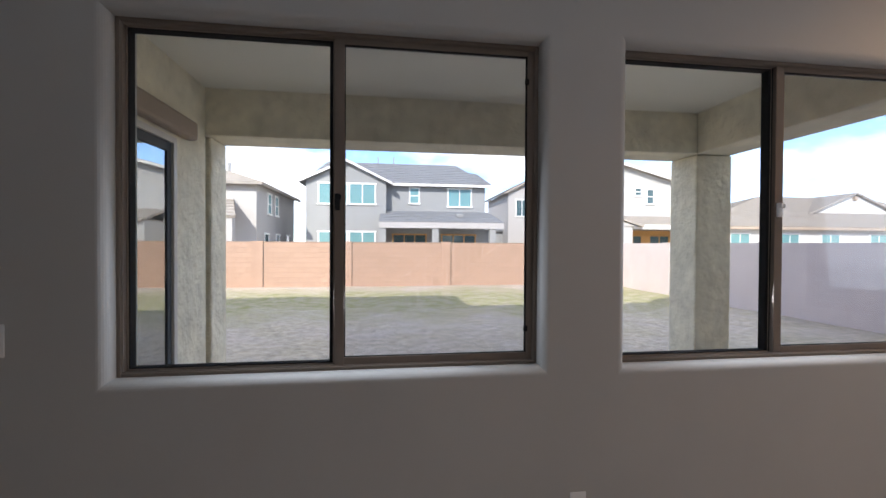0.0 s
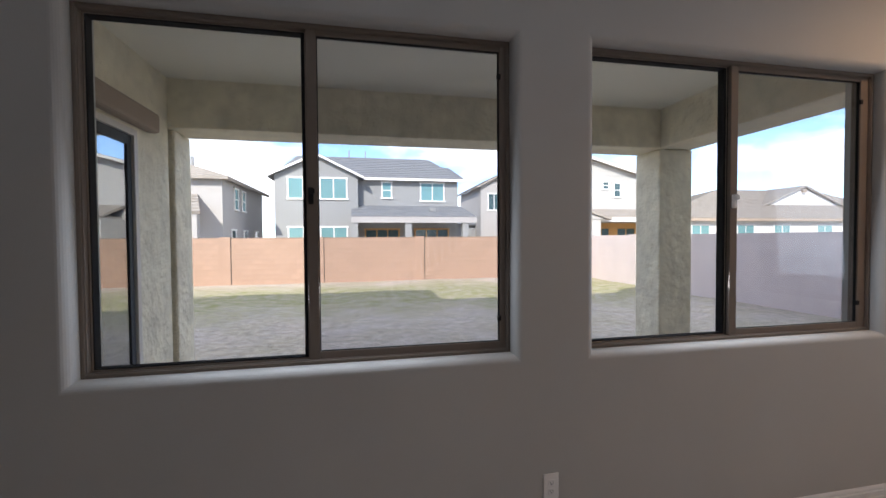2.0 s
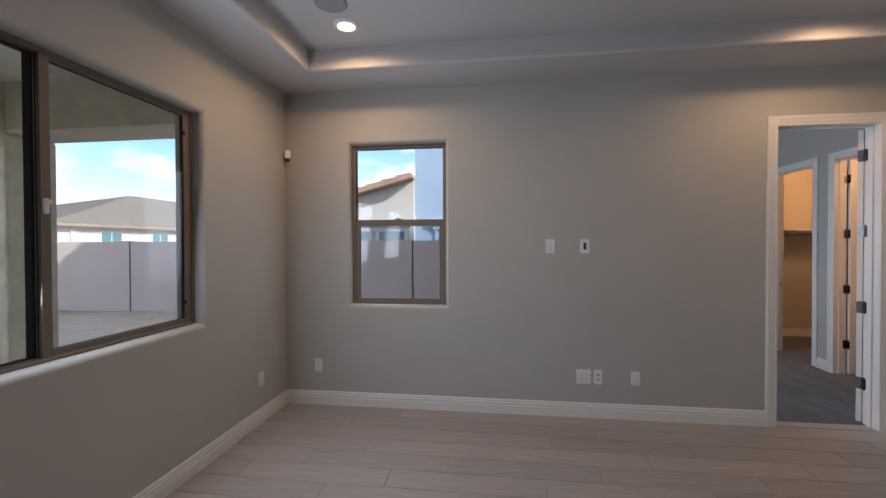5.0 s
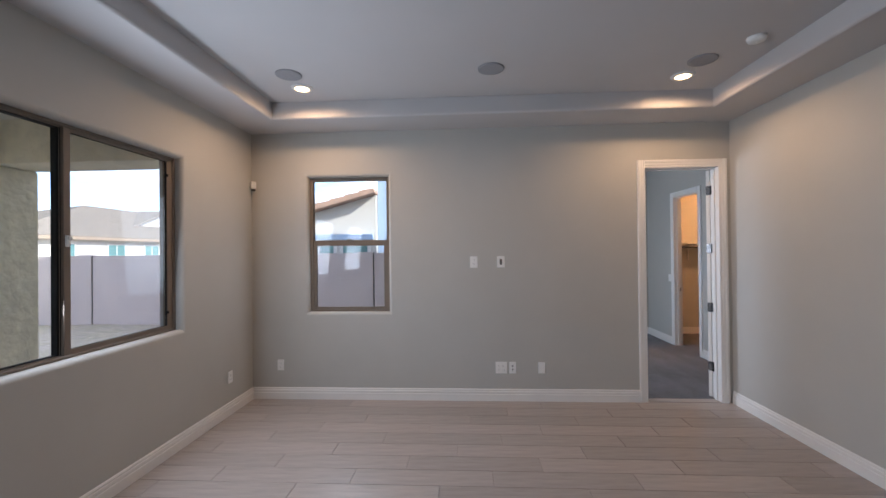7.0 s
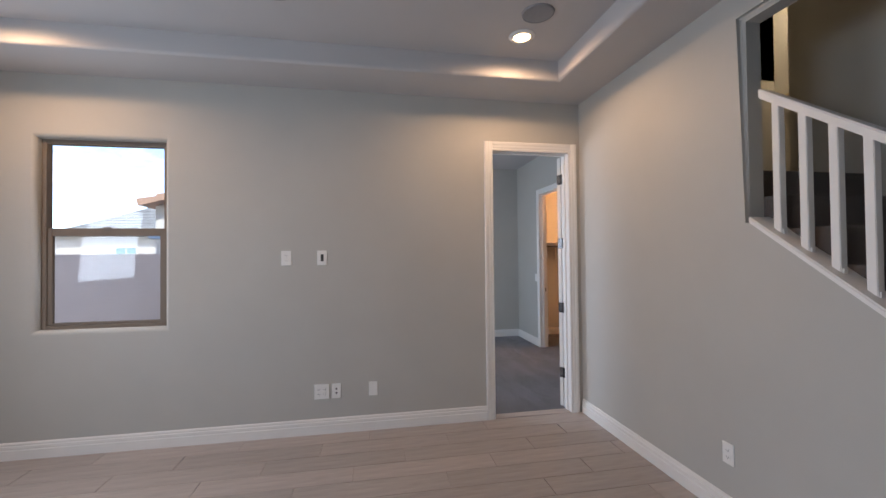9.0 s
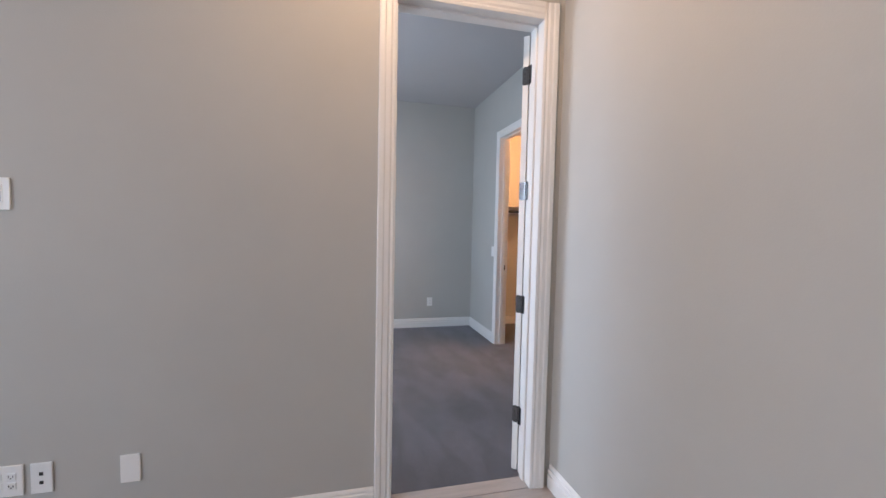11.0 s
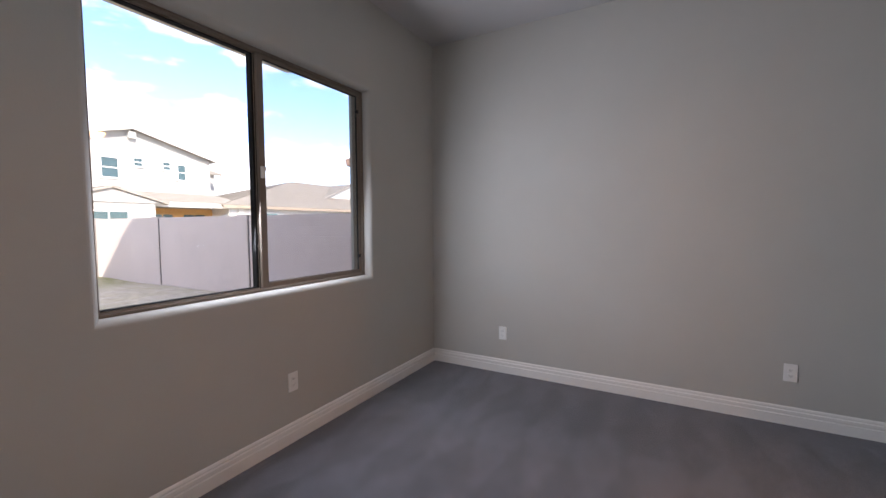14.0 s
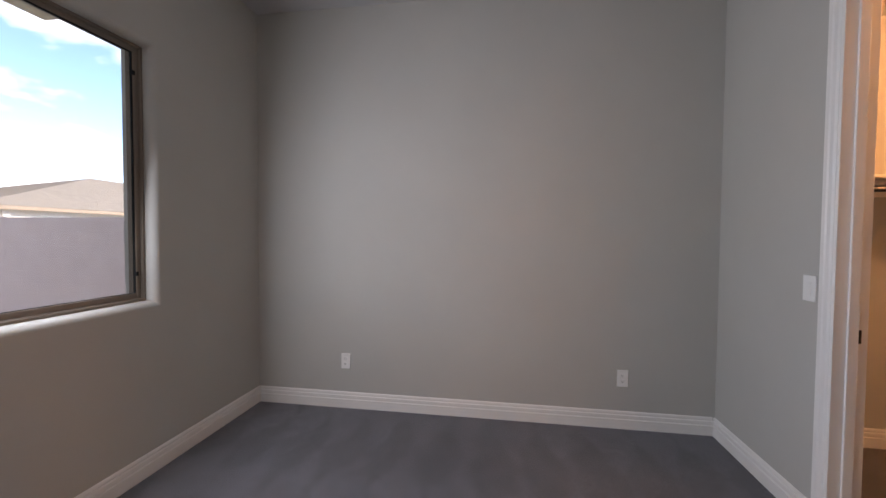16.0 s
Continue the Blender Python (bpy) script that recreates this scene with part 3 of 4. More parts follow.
def jambs(parent, axis, f0, f1, c0, c1, top, stop):
    """Lining boards of the opening between faces f0 < f1, with door stops at depth stop."""
    def b(u0, u1, d0, d1, z0, z1):
        return boxes((d0, d1, u0, u1, z0, z1) if axis == "x" else (u0, u1, d0, d1, z0, z1), bev=0.002)
    e = 0.003
    part("jamb", b(c0 - 0.0185, c0, f0 - e, f1 + e, 0, top), M_TRIM, parent)
    part("jamb", b(c1, c1 + 0.0185, f0 - e, f1 + e, 0, top), M_TRIM, parent)
    part("jamb_head", b(c0 - 0.0185, c1 + 0.0185, f0 - e, f1 + e, top, top + 0.012), M_TRIM, parent)
    part("stop", b(c0, c0 + 0.011, stop[0], stop[1], 0, top - 0.011), M_TRIM, parent)
    part("stop", b(c1 - 0.011, c1, stop[0], stop[1], 0, top - 0.011), M_TRIM, parent)
    part("stop_head", b(c0, c1, stop[0], stop[1], top - 0.011, top), M_TRIM, parent)
TOP = 2.462
d1 = casing("x", 0.0, -1, -5.016, -4.269, TOP, "door_trim_1")
jambs(d1, "x", 0.0, 0.13, -5.016, -4.269, TOP, (0.055, 0.098))
casing("x", 0.13, 1, -5.016, -4.269, TOP, "door_trim_2")
d3 = casing("y", BYS, 1, 1.864, 2.571, TOP, "door_trim_3")
jambs(d3, "y", BYS - 0.12, BYS, 1.864, 2.571, TOP, (BYS - 0.08, BYS - 0.04))
d4 = casing("y", BYS, 1, 0.80, 1.546, TOP, "door_trim_4")
jambs(d4, "y", BYS - 0.12, BYS, 0.80, 1.546, TOP, (BYS - 0.08, BYS - 0.04))
st = thing("strike_plate", pose(2.5705, -5.93, 0.93, 0, 0, 0), "small dark metal strike plate on the door jamb", "strike plate")
part("plate", boxes((-0.003, 0.0, -0.014, 0.014, -0.03, 0.03), bev=0.001), M_DARKMETAL, st)
part("lip", boxes((-0.006, -0.003, 0.008, 0.016, -0.018, 0.018), bev=0.001), M_STEEL, st)

# ---- doors ----
def rounded_plate(w, h, t, r=0.014, seg=5):
    pts = []
    for cx, cz, a in ((w / 2 - r, h / 2 - r, 0), (-w / 2 + r, h / 2 - r, 90), (-w / 2 + r, -h / 2 + r, 180), (w / 2 - r, -h / 2 + r, 270)):
        for k in range(seg + 1):
            t2 = radians(a + 90 * k / seg)
            pts.append((cx + r * math.cos(t2), cz + r * math.sin(t2)))
    return prism(pts, "y", -t, 0)
def door_leaf(name, m, width, label, hinges, side, jamb_turn):
    """A five-panel leaf; local x runs from the hinge edge, local y is its thickness on the given side."""
    door = thing(name, m, label, "door")
    t = 0.035 * side
    y0, y1 = min(0, t), max(0, t)
    H0, H1 = 0.012, 2.45
    gap = 0.115
    ph = (H1 - H0 - 0.12 - 0.20 - 4 * gap) / 5
    bm = boxes((0.004, gap, y0, y1, H0, H1), (width - gap, width, y0, y1, H0, H1), bev=0.0015)
    z = H0 + 0.20
    box(bm, gap, width - gap, y0, y1, H0, z)
    rows = []
    for i in range(5):
        rows.append((z, z + ph))
        z += ph
        box(bm, gap, width - gap, y0, y1, z, min(z + gap, H1) if i < 4 else H1)
        z += gap
    part("frame", bm, M_TRIM, door)
    for a, b in rows:
        bm = boxes((gap - 0.005, width - gap + 0.005, y0 + 0.010, y1 - 0.010, a - 0.005, b + 0.005))
        box(bm, gap + 0.035, width - gap - 0.035, y0 + 0.003, y1 - 0.003, a + 0.035, b - 0.035, bev=0.006)
        part("panel", bm, M_TRIM, door)
    for hz in hinges:
        kn = bmesh.new()
        for k in range(5):
            cyl(kn, 0, -side * 0.004, hz - 0.05 + k * 0.0202, hz - 0.0305 + k * 0.0202, 0.0068, 14)
        h = part("hinge", kn, M_STEEL, door, "brushed nickel butt hinge", smooth=False)
        p = rounded_plate(0.034, 0.10, 0.0025)
        p.transform(Matrix.Translation((0.0035, side * 0.019, hz)) @ Matrix.Rotation(radians(90), 4, "Z"))
        part("leaf_plate", p, M_STEEL, h)
        p = rounded_plate(0.034, 0.10, 0.0025)
        p.transform(Matrix.Rotation(radians(jamb_turn), 4, "Z") @ Matrix.Translation((-0.004, side * 0.019, hz)) @ Matrix.Rotation(radians(90), 4, "Z"))
        part("jamb_plate", p, M_STEEL, h)
        sc = bmesh.new()
        for dz in (-0.035, -0.012, 0.012, 0.035):
            g = bmesh.ops.create_cone(sc, cap_ends=True, segments=10, radius1=0.0034, radius2=0.0026, depth=0.0016,
                                      matrix=Matrix.Translation((0.0006, side * (0.024 if abs(dz) < .02 else .014), hz + dz)) @ Matrix.Rotation(radians(90), 4, "Y"))
        part("screws", sc, M_STEEL, h)
    kb = lathe(((0.0, -0.0), (0.026, 0.0), (0.026, 0.006), (0.010, 0.010), (0.010, 0.035), (0.024, 0.045), (0.027, 0.058), (0.018, 0.068), (0.0, 0.070)), 24)
    kb.transform(Matrix.Translation((width - 0.07, y1, 0.95)) @ Matrix.Rotation(radians(-90), 4, "X"))
    part("knob", kb, M_DARKMETAL, door, "dark metal door knob", smooth=True)
    kb = lathe(((0.0, -0.0), (0.026, 0.0), (0.026, 0.006), (0.010, 0.010), (0.010, 0.035), (0.024, 0.045), (0.027, 0.058), (0.018, 0.068), (0.0, 0.070)), 24)
    kb.transform(Matrix.Translation((width - 0.07, y0, 0.95)) @ Matrix.Rotation(radians(90), 4, "X"))
    part("knob", kb, M_DARKMETAL, door, "dark metal door knob", smooth=True)
    return door
HZ = (2.234, 1.607, 0.973, 0.338)
door_leaf("bedroom_door", pose(0.141, -5.008, 0, 0, 0, -50), 0.73, "white painted five-panel door standing open in the bedroom", HZ, 1, 140)
door_leaf("bath_door", pose(1.541, BYS - 0.125, 0.004, 0, 0, -92), 0.735, "white painted five-panel door open into the bath", HZ, -1, -92)

# ---- windows ----
def slider_window(name, m, w, z0, z1, mull, stile, latch=M_PLATE):
    """A two-panel sliding window; local x runs along the wall from the opening's edge, local y outwards. mull: the fixed pane's inner edge; stile: width of the closing stile."""
    win = thing(name, m, "tan vinyl sliding window with two panes", "window", kind="structure")
    f = 0.016
    def ring(x0, x1, d0, d1, a0, a1, lw, rw, bw, tw, bev=0.0):
        return boxes((x0, x0 + lw, d0, d1, a0, a1), (x1 - rw, x1, d0, d1, a0, a1), (x0 + lw, x1 - rw, d0, d1, a0, a0 + bw), (x0 + lw, x1 - rw, d0, d1, a1 - tw, a1), bev=bev)
    part("window_frame", ring(0, w, .062, .16, z0, z1, f, f, f, f, 0.003), M_BRONZE, win)
    part("flange", ring(f, w - f, .068, .074, z0 + f, z1 - f, .004, .004, .004, .004, 0.0015), M_BRONZE, win)
    # fixed pane in its glazing bead, set outwards
    fx0, fx1, fz0, fz1 = f + .001, mull + .014, z0 + f + .001, z1 - f - .001
    part("glazing_bead", ring(fx0, fx1, .100, .150, fz0, fz1, .006, .004, .005, .005, 0.0015), M_BEAD, win, "pale tan glazing bead")
    g0, g1, h0, h1 = fx0 + .006, fx1 - .004, fz0 + .005, fz1 - .005
    part("gasket", ring(g0, g1, .102, .140, h0, h1, .005, .014, .004, .006), M_GASKET, win)
    p = part("pane", boxes((g0 + .005, g1 - .014, .122, .126, h0 + .004, h1 - .006)), M_GLASS, win, "clear glass pane")
    p.visible_shadow = False
    # sliding sash, set inwards, with an insect screen behind it
    s0, s1 = mull + .016, w - f - .001
    zz0, zz1 = z0 + f + .001, z1 - f - .001
    sash = part("sash", ring(s0, s1, .076, .0985, zz0, zz1, .044, stile, .032, .024, 0.003), M_BRONZE, win)
    q0, q1, r0, r1 = s0 + .044, s1 - stile, zz0 + .032, zz1 - .024
    p = part("pane", boxes((q0 + .003, q1 - .005, .086, .090, r0 + .002, r1 - .004)), M_GLASS2, sash, "clear glass pane before a fine insect screen")
    p.visible_shadow = False
    part("sash_gasket", ring(q0, q1, .082, .094, r0, r1, .003, .005, .002, .004), M_GASKET, sash)
    part("interlock", boxes((mull + .0145, mull + .030, .0995, .120, zz0, zz1), bev=0.002), M_GASKET, win, "dark interlock strip")
    zl = (z0 + z1) / 2
    part("latch", boxes((s0 + .006, s0 + .026, .060, .076, zl - .035, zl + .035), (s0 + .010, s0 + .032, .050, .062, zl + .008, zl + .03), bev=0.003), latch, sash, "small plastic sash latch")
    for zc in (zz0 + .14, zz1 - .14):
        part("stop_block", boxes((q1 - .014, q1 + .004, .066, .077, zc - .012, zc + .012), bev=0.002), M_GASKET, sash)
    return win
slider_window("window_1", pose(WIN_A[0], 0, 0), WIN_A[1] - WIN_A[0], WIN_A[2], WIN_A[3], -4.163 - WIN_A[0], .028, M_GASKET)
slider_window("window_2", pose(WIN_B[0], 0, 0), WIN_B[1] - WIN_B[0], WIN_B[2], WIN_B[3], -2.058 - WIN_B[0], .056)
slider_window("window_4", pose(WIN_D[0], BYN, 0), WIN_D[1] - WIN_D[0], WIN_D[2], WIN_D[3], 1.658 - WIN_D[0], .028)
def hung_window(name, m, w, z0, z1, meet):
    win = thing(name, m, "tan vinyl single-hung window with two panes", "window", kind="structure")
    f = 0.034
    part("window_frame", boxes((0, f, .06, .125, z0, z1), (w - f, w, .06, .125, z0, z1), (f, w - f, .06, .125, z0, z0 + f * .8), (f, w - f, .06, .125, z1 - f, z1), bev=0.003), M_BRONZE, win)
    p = part("pane", boxes((f, w - f, .108, .112, meet + .03, z1 - f)), M_GLASS, win, "clear glass pane")
    p.visible_shadow = False
    a = 0.034
    b0 = z0 + f * .8 + .001
    sash = part("sash", boxes((f + .001, f + a, .072, .100, b0, meet + .028), (w - f - a, w - f - .001, .072, .100, b0, meet + .028), (f + a, w - f - a, .072, .100, b0, b0 + a * .6), (f + a, w - f - a, .072, .100, meet - .034, meet + .028), bev=0.003), M_BRONZE, win)
    p = part("pane", boxes((f + a, w - f - a, .084, .088, b0 + a * .6, meet - .034)), M_GLASS2, sash, "clear glass pane")
    p.visible_shadow = False
    part("latch", boxes((w / 2 - .03, w / 2 + .03, .058, .074, meet + .0285, meet + .04), bev=0.003), M_BRONZE, sash)
    return win
hung_window("window_3", pose(0, WIN_C[1], 0, 0, 0, -90), WIN_C[1] - WIN_C[0], WIN_C[2], WIN_C[3], 1.715)

# sliding patio door in the patio's west wall
M_WFRAME = mat("almond_vinyl_frame", (0.62, 0.58, 0.52), 0.45, var=0.03)
M_SCREEN = mat("dark_insect_screen", (0.05, 0.055, 0.06), 0.7, var=0.1, vscale=40)
pd = thing("patio_door", pose(-5.73, SL[0], 0), "almond framed sliding glass patio door, closed", "door", kind="structure")
w = SL[1] - SL[0]
part("door_frame", boxes((-.10, .012, 0, .05, 0.0, SL[3]), (-.10, .012, w - .05, w, 0.0, SL[3]), (-.10, .012, .05, w - .05, 0.0, .05), (-.10, .012, .05, w - .05, SL[3] - .05, SL[3]), bev=0.004), M_WFRAME, pd)
for y0, y1, d in ((.052, w / 2 + .03, -.075), (w / 2 - .03, w - .052, -.04)):
    s = part("sash", boxes((d, d + .03, y0, y0 + .06, .052, SL[3] - .052), (d, d + .03, y1 - .06, y1, .052, SL[3] - .052), (d, d + .03, y0 + .06, y1 - .06, .052, .13), (d, d + .03, y0 + .06, y1 - .06, SL[3] - .13, SL[3] - .052), bev=0.003), M_SCREEN, pd)
    p = part("pane", boxes((d + .012, d + .018, y0 + .06, y1 - .06, .13, SL[3] - .13)), M_GLASS3, s, "coated glass pane mirroring the yard")
    p.visible_shadow = False

# ---- wall plates ----
def plate(name, m, w, h, kind, label, cat, grp=""):
    """A wall plate; local y points into the wall, the face looks along -y."""
    ob = thing(name, m, label, cat, grp)
    part("plate", boxes((-w / 2, w / 2, -0.006, 0.001, -h / 2, h / 2), bev=0.003), M_PLATE, ob)
    n = 2 if w > 0.1 else 1
    for k in range(n):
        cx = 0 if n == 1 else (-0.023 + 0.046 * k)
        if kind == "outlet":
            for cz in (-0.02, 0.02):
                r = part("receptacle", boxes((cx - .016, cx + .016, -0.0085, -0.005, cz - .014, cz + .014), bev=0.002), M_PLATE, ob)
                part("slots", boxes((cx - .008, cx - .006, -.0093, -.008, cz - .003, cz + .006), (cx + .006, cx + .008, -.0093, -.008, cz - .003, cz + .005), (cx - .002, cx + .002, -.0093, -.008, cz - .009, cz - .005)), M_SLOT, r)
        elif kind == "switch":
            part("rocker", boxes((cx - .0165, cx + .0165, -0.0095, -0.005, -.033, .033), bev=0.002), M_PLATE, ob)
        elif kind == "port":
            part("opening", boxes((cx - .012, cx + .012, -0.0068, -0.005, -.03, .03)), M_SLOT, ob, "dark cable opening")
            part("bezel", boxes((cx - .017, cx - .012, -.008, -.005, -.035, .035), (cx + .012, cx + .017, -.008, -.005, -.035, .035), bev=0.001), M_PLATE, ob)
        elif kind == "jack":
            for cz in (-.018, .018):
                part("jack", boxes((cx - .007, cx + .007, -.0075, -.005, cz - .007, cz + .007), bev=0.001), M_SLOT, ob)
    for cz in ((0,) if kind == "outlet" else (-h / 2 + .012, h / 2 - .012)):
        sc = bmesh.new()
        bmesh.ops.create_cone(sc, cap_ends=True, segments=8, radius1=.003, radius2=.003, depth=.0014, matrix=Matrix.Translation((0, -.0062, cz)) @ Matrix.Rotation(radians(90), 4, "X"))
        part("screw", sc, M_PLATE, ob)
    return ob
PW, PH = 0.074, 0.120
N_, E_, S_, = 0, -90, 180
OL = "white duplex outlet plate low on the grey wall"
GO = "wall outlets"
for x, y, z, a in ((-3.088, -0.001, 0.372, N_), (-0.44, -0.001, 0.372, N_), (-0.001, -0.318, 0.372, E_), (-1.601, YS + 0.001, 0.365, S_),
                   (BX - 0.001, -3.201, 0.37, E_), (BX - 0.001, -5.247, 0.36, E_), (1.808, BYN - 0.001, 0.385, N_)):
    plate("wall_outlet", pose(x, y, z, 0, 0, a), PW, PH, "outlet", OL, "outlet", GO)
plate("wall_outlet", pose(-0.001, -2.74, 0.354, 0, 0, E_), 0.122, 0.126, "outlet", "white double-gang outlet plate with four receptacles", "outlet", GO)
plate("media_plate", pose(-0.001, -2.861, 0.354, 0, 0, E_), PW, 0.126, "jack", "white media plate with two small jacks", "wall plate")
plate("blank_plate", pose(-0.001, -3.169, 0.354, 0, 0, E_), PW, PH, "blank", "blank white cover plate low on the wall", "wall plate")
plate("cable_plate", pose(-0.001, -2.749, 1.489, 0, 0, E_), 0.082, 0.124, "port", "white cable pass-through plate at eye level", "wall plate")
plate("wall_outlet", pose(-0.001, -2.459, 1.489, 0, 0, E_), 0.082, 0.124, "outlet", "white duplex outlet plate at eye level", "outlet", GO)
plate("light_switch", pose(-5.349, -0.001, 1.155, 0, 0, N_), 0.082, 0.122, "switch", "white rocker light switch beside the window", "light switch")
plate("light_switch", pose(2.727, BYS + 0.001, 1.118, 0, 0, S_), 0.082, 0.122, "switch", "white rocker light switch beside the closet", "light switch")

al = thing("alarm_sensor", pose(-0.03, -0.03, 2.35, 0, 0, -45), "small white corner alarm sensor with a dark lens", "alarm sensor")
part("housing", boxes((-.028, .028, -.035, .015, -.03, .05), bev=0.01), M_PLATE, al)
part("lens", boxes((-.02, .02, -.034, -.004, -.055, -.031), bev=0.008), M_DARKMETAL, al, "dark curved lens")

# ---- ceiling fixtures ----
M_BULB = emit_mat("warm_lamp_glow", (1.0, 0.62, 0.27), 4.5)
M_GRILLE = mat("grey_speaker_grille", (0.30, 0.30, 0.31), 0.7, var=0.06, vscale=60, bump=0.3, bscale=500)
dl = thing("downlight", pose(-0.80, -0.91, TRAY), "recessed round downlight with a white trim ring, lit warm", "downlight", "ceiling downlights")
part("trim_ring", lathe(((0.062, -0.012), (0.066, -0.014), (0.092, -0.006), (0.095, 0.0), (0.06, 0.0), (0.062, -0.012))), M_TRIM, dl, smooth=True)
bm = bmesh.new()
cyl(bm, 0, 0, -0.008, -0.001, 0.064, 32)
part("bulb", bm, M_BULB, dl, "warm glowing lens")
DOWN = ((-0.80, -0.91), (-0.79, -4.26))
copy_thing(dl, pose(-0.79, -4.26, TRAY))
sp = thing("ceiling_speaker", pose(-1.08, -0.91, TRAY), "round grey ceiling speaker grille", "speaker", "ceiling speakers")
bm = bmesh.new()
cyl(bm, 0, 0, -0.010, -0.001, 0.097, 40, 0.100)
part("grille", bm, M_GRILLE, sp)
part("rim", lathe(((0.097, -0.011), (0.105, -0.009), (0.107, 0.0), (0.1, 0.0), (0.097, -0.011))), M_GRILLE, sp, smooth=True)
copy_thing(sp, pose(-1.06, -2.596, TRAY))
copy_thing(sp, pose(-1.08, -4.26, TRAY))
sm = thing("smoke_detector", pose(-1.40, -4.45, TRAY), "round white ceiling smoke detector", "smoke detector")
part("body", lathe(((0.0, -0.036), (0.03, -0.036), (0.052, -0.028), (0.06, -0.012), (0.062, 0.0), (0.0, 0.0)), 32), M_PLATE, sm, smooth=True)
part("button", lathe(((0.0, -0.040), (0.010, -0.040), (0.012, -0.035)), 16), M_PLATE, sm)
for i, (x, y) in enumerate(DOWN):
    lamp("downlight_glow", "SPOT", look((x, y, TRAY - 0.02), (x, y, 0)), DOWN_W, WARM, 0.05, spot=172)

# ---- closet and bath ----
cs = thing("closet_shelf", pose(BX, -7.0, 1.70), "white closet shelf with a hanging rod along the wall", "closet shelf")
part("shelf", boxes((-0.32, 0.0, -0.6, 1.03, 0.0, 0.018), bev=0.002), M_TRIM, cs)
part("cleat", boxes((-0.018, 0.0, -0.6, 1.03, -0.085, -0.001), bev=0.002), M_TRIM, cs)
bm = bmesh.new()
cyl(bm, 0, 0, -0.6, 1.03, 0.016, 20)
bm.transform(Matrix.Translation((-0.27, 0, -0.06)) @ Matrix.Rotation(radians(-90), 4, "X"))
part("rod", bm, M_STEEL, cs, "metal hanging rod", smooth=True)
for by in (-0.3, 0.4):
    part("bracket", prism([(0, -0.30), (0, 0.0), (-0.29, 0.0), (-0.29, -0.02), (-0.02, -0.04), (-0.02, -0.30)], "y", by, by + 0.018), M_TRIM, cs)
cl = thing("closet_light", pose(2.6, -6.8, 2.75), "round flush ceiling light, glowing warm", "ceiling light", "flush lights")
part("base", lathe(((0.0, 0.0), (0.11, 0.0), (0.11, -0.02), (0.0, -0.02)), 32), M_TRIM, cl)
part("shade", lathe(((0.105, -0.02), (0.10, -0.05), (0.06, -0.075), (0.0, -0.08)), 32), M_BULB, cl, smooth=True)
copy_thing(cl, pose(0.5, -6.3, 2.75))
lamp("closet_glow", "POINT", pose(2.6, -6.8, 2.60), CLOSET_W, (1.0, 0.46, 0.17), 0.08)
lamp("bath_glow", "POINT", pose(0.5, -6.3, 2.62), CLOSET_W * 1.15, (1.0, 0.50, 0.20), 0.25)
lamp("landing_glow", "POINT", pose(-0.5, -6.9, 4.1), 7.0, (1.0, 0.75, 0.45), 0.08)

# ---- block fences ----
def block_wall(name, m, length, height, label, pieces=(), skin=M_BLOCK, bed=M_MORTAR, deep=0.0715):
    """A block wall along local x; local y is its thickness. Blocks within the span 'pieces' are parts, the rest one joined part."""
    wallob = thing(name, m, label, "block wall", kind="structure")
    part("core", boxes((0, length, -deep, deep, 0, height - 0.012)), bed, wallob)
    bl, bh = 0.406, 0.2032
    proto = boxes((0.005, bl - 0.005, -0.075, 0.075, 0.005, bh - 0.005), bev=0.004, seg=1)
    me = bpy.data.meshes.new("block")
    proto.to_mesh(me)
    me.materials.append(skin)
    pv = [v.co.copy() for v in proto.verts]
    pf = [[v.index for v in f.verts] for f in proto.faces]
    proto.free()
    vs, fs = [], []
    n = 0
    rows = int(height / bh + 0.5)
    for j in range(rows):
        x = -(j % 2) * bl / 2
        while x < length:
            x0 = max(x, 0.0)
            full = x >= 0 and x + bl <= length
            dy = random.uniform(-0.0015, 0.0015)
            if full and pieces and pieces[0] <= x <= pieces[1] and n < 300:
                ob = new("block", me)
                ob.parent = wallob
                ob.matrix_local = pose(x, dy, j * bh)
                n += 1
            else:
                k = (min(x + bl, length) - x0) / bl
                if k > 0.1:
                    o = len(vs)
                    vs += [(x0 + c.x * k, c.y + dy, c.z + j * bh) for c in pv]
                    fs += [[o + i for i in f] for f in pf]
            x += bl
    if vs:
        me2 = bpy.data.meshes.new("blocks")
        me2.from_pydata(vs, [], fs)
        me2.materials.append(skin)
        ob = new("blocks", me2)
        ob.parent = wallob
        ob["kind"] = "stuff"
    return wallob
FH = FZ - GZ
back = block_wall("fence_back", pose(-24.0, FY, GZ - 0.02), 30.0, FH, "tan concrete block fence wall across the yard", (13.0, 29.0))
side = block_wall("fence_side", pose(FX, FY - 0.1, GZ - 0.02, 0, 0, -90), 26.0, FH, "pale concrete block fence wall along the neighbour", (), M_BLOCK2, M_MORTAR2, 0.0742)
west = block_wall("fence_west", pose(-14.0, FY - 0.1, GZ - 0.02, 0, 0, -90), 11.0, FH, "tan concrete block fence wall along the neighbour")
def pilaster(parent, x, skin):
    part("pilaster", boxes((x - 0.40, x, -0.10, 0.10, 0, FH + 0.01), bev=0.006), skin, parent)
    part("joint", boxes((x + 0.004, x + 0.028, -0.082, 0.082, 0, FH - 0.004)), M_SLOT, parent, "dark control joint")
for x in (-12.9, -8.95, -5.45, -1.31, 2.55):
    pilaster(back, x + 24.0, M_BLOCK)
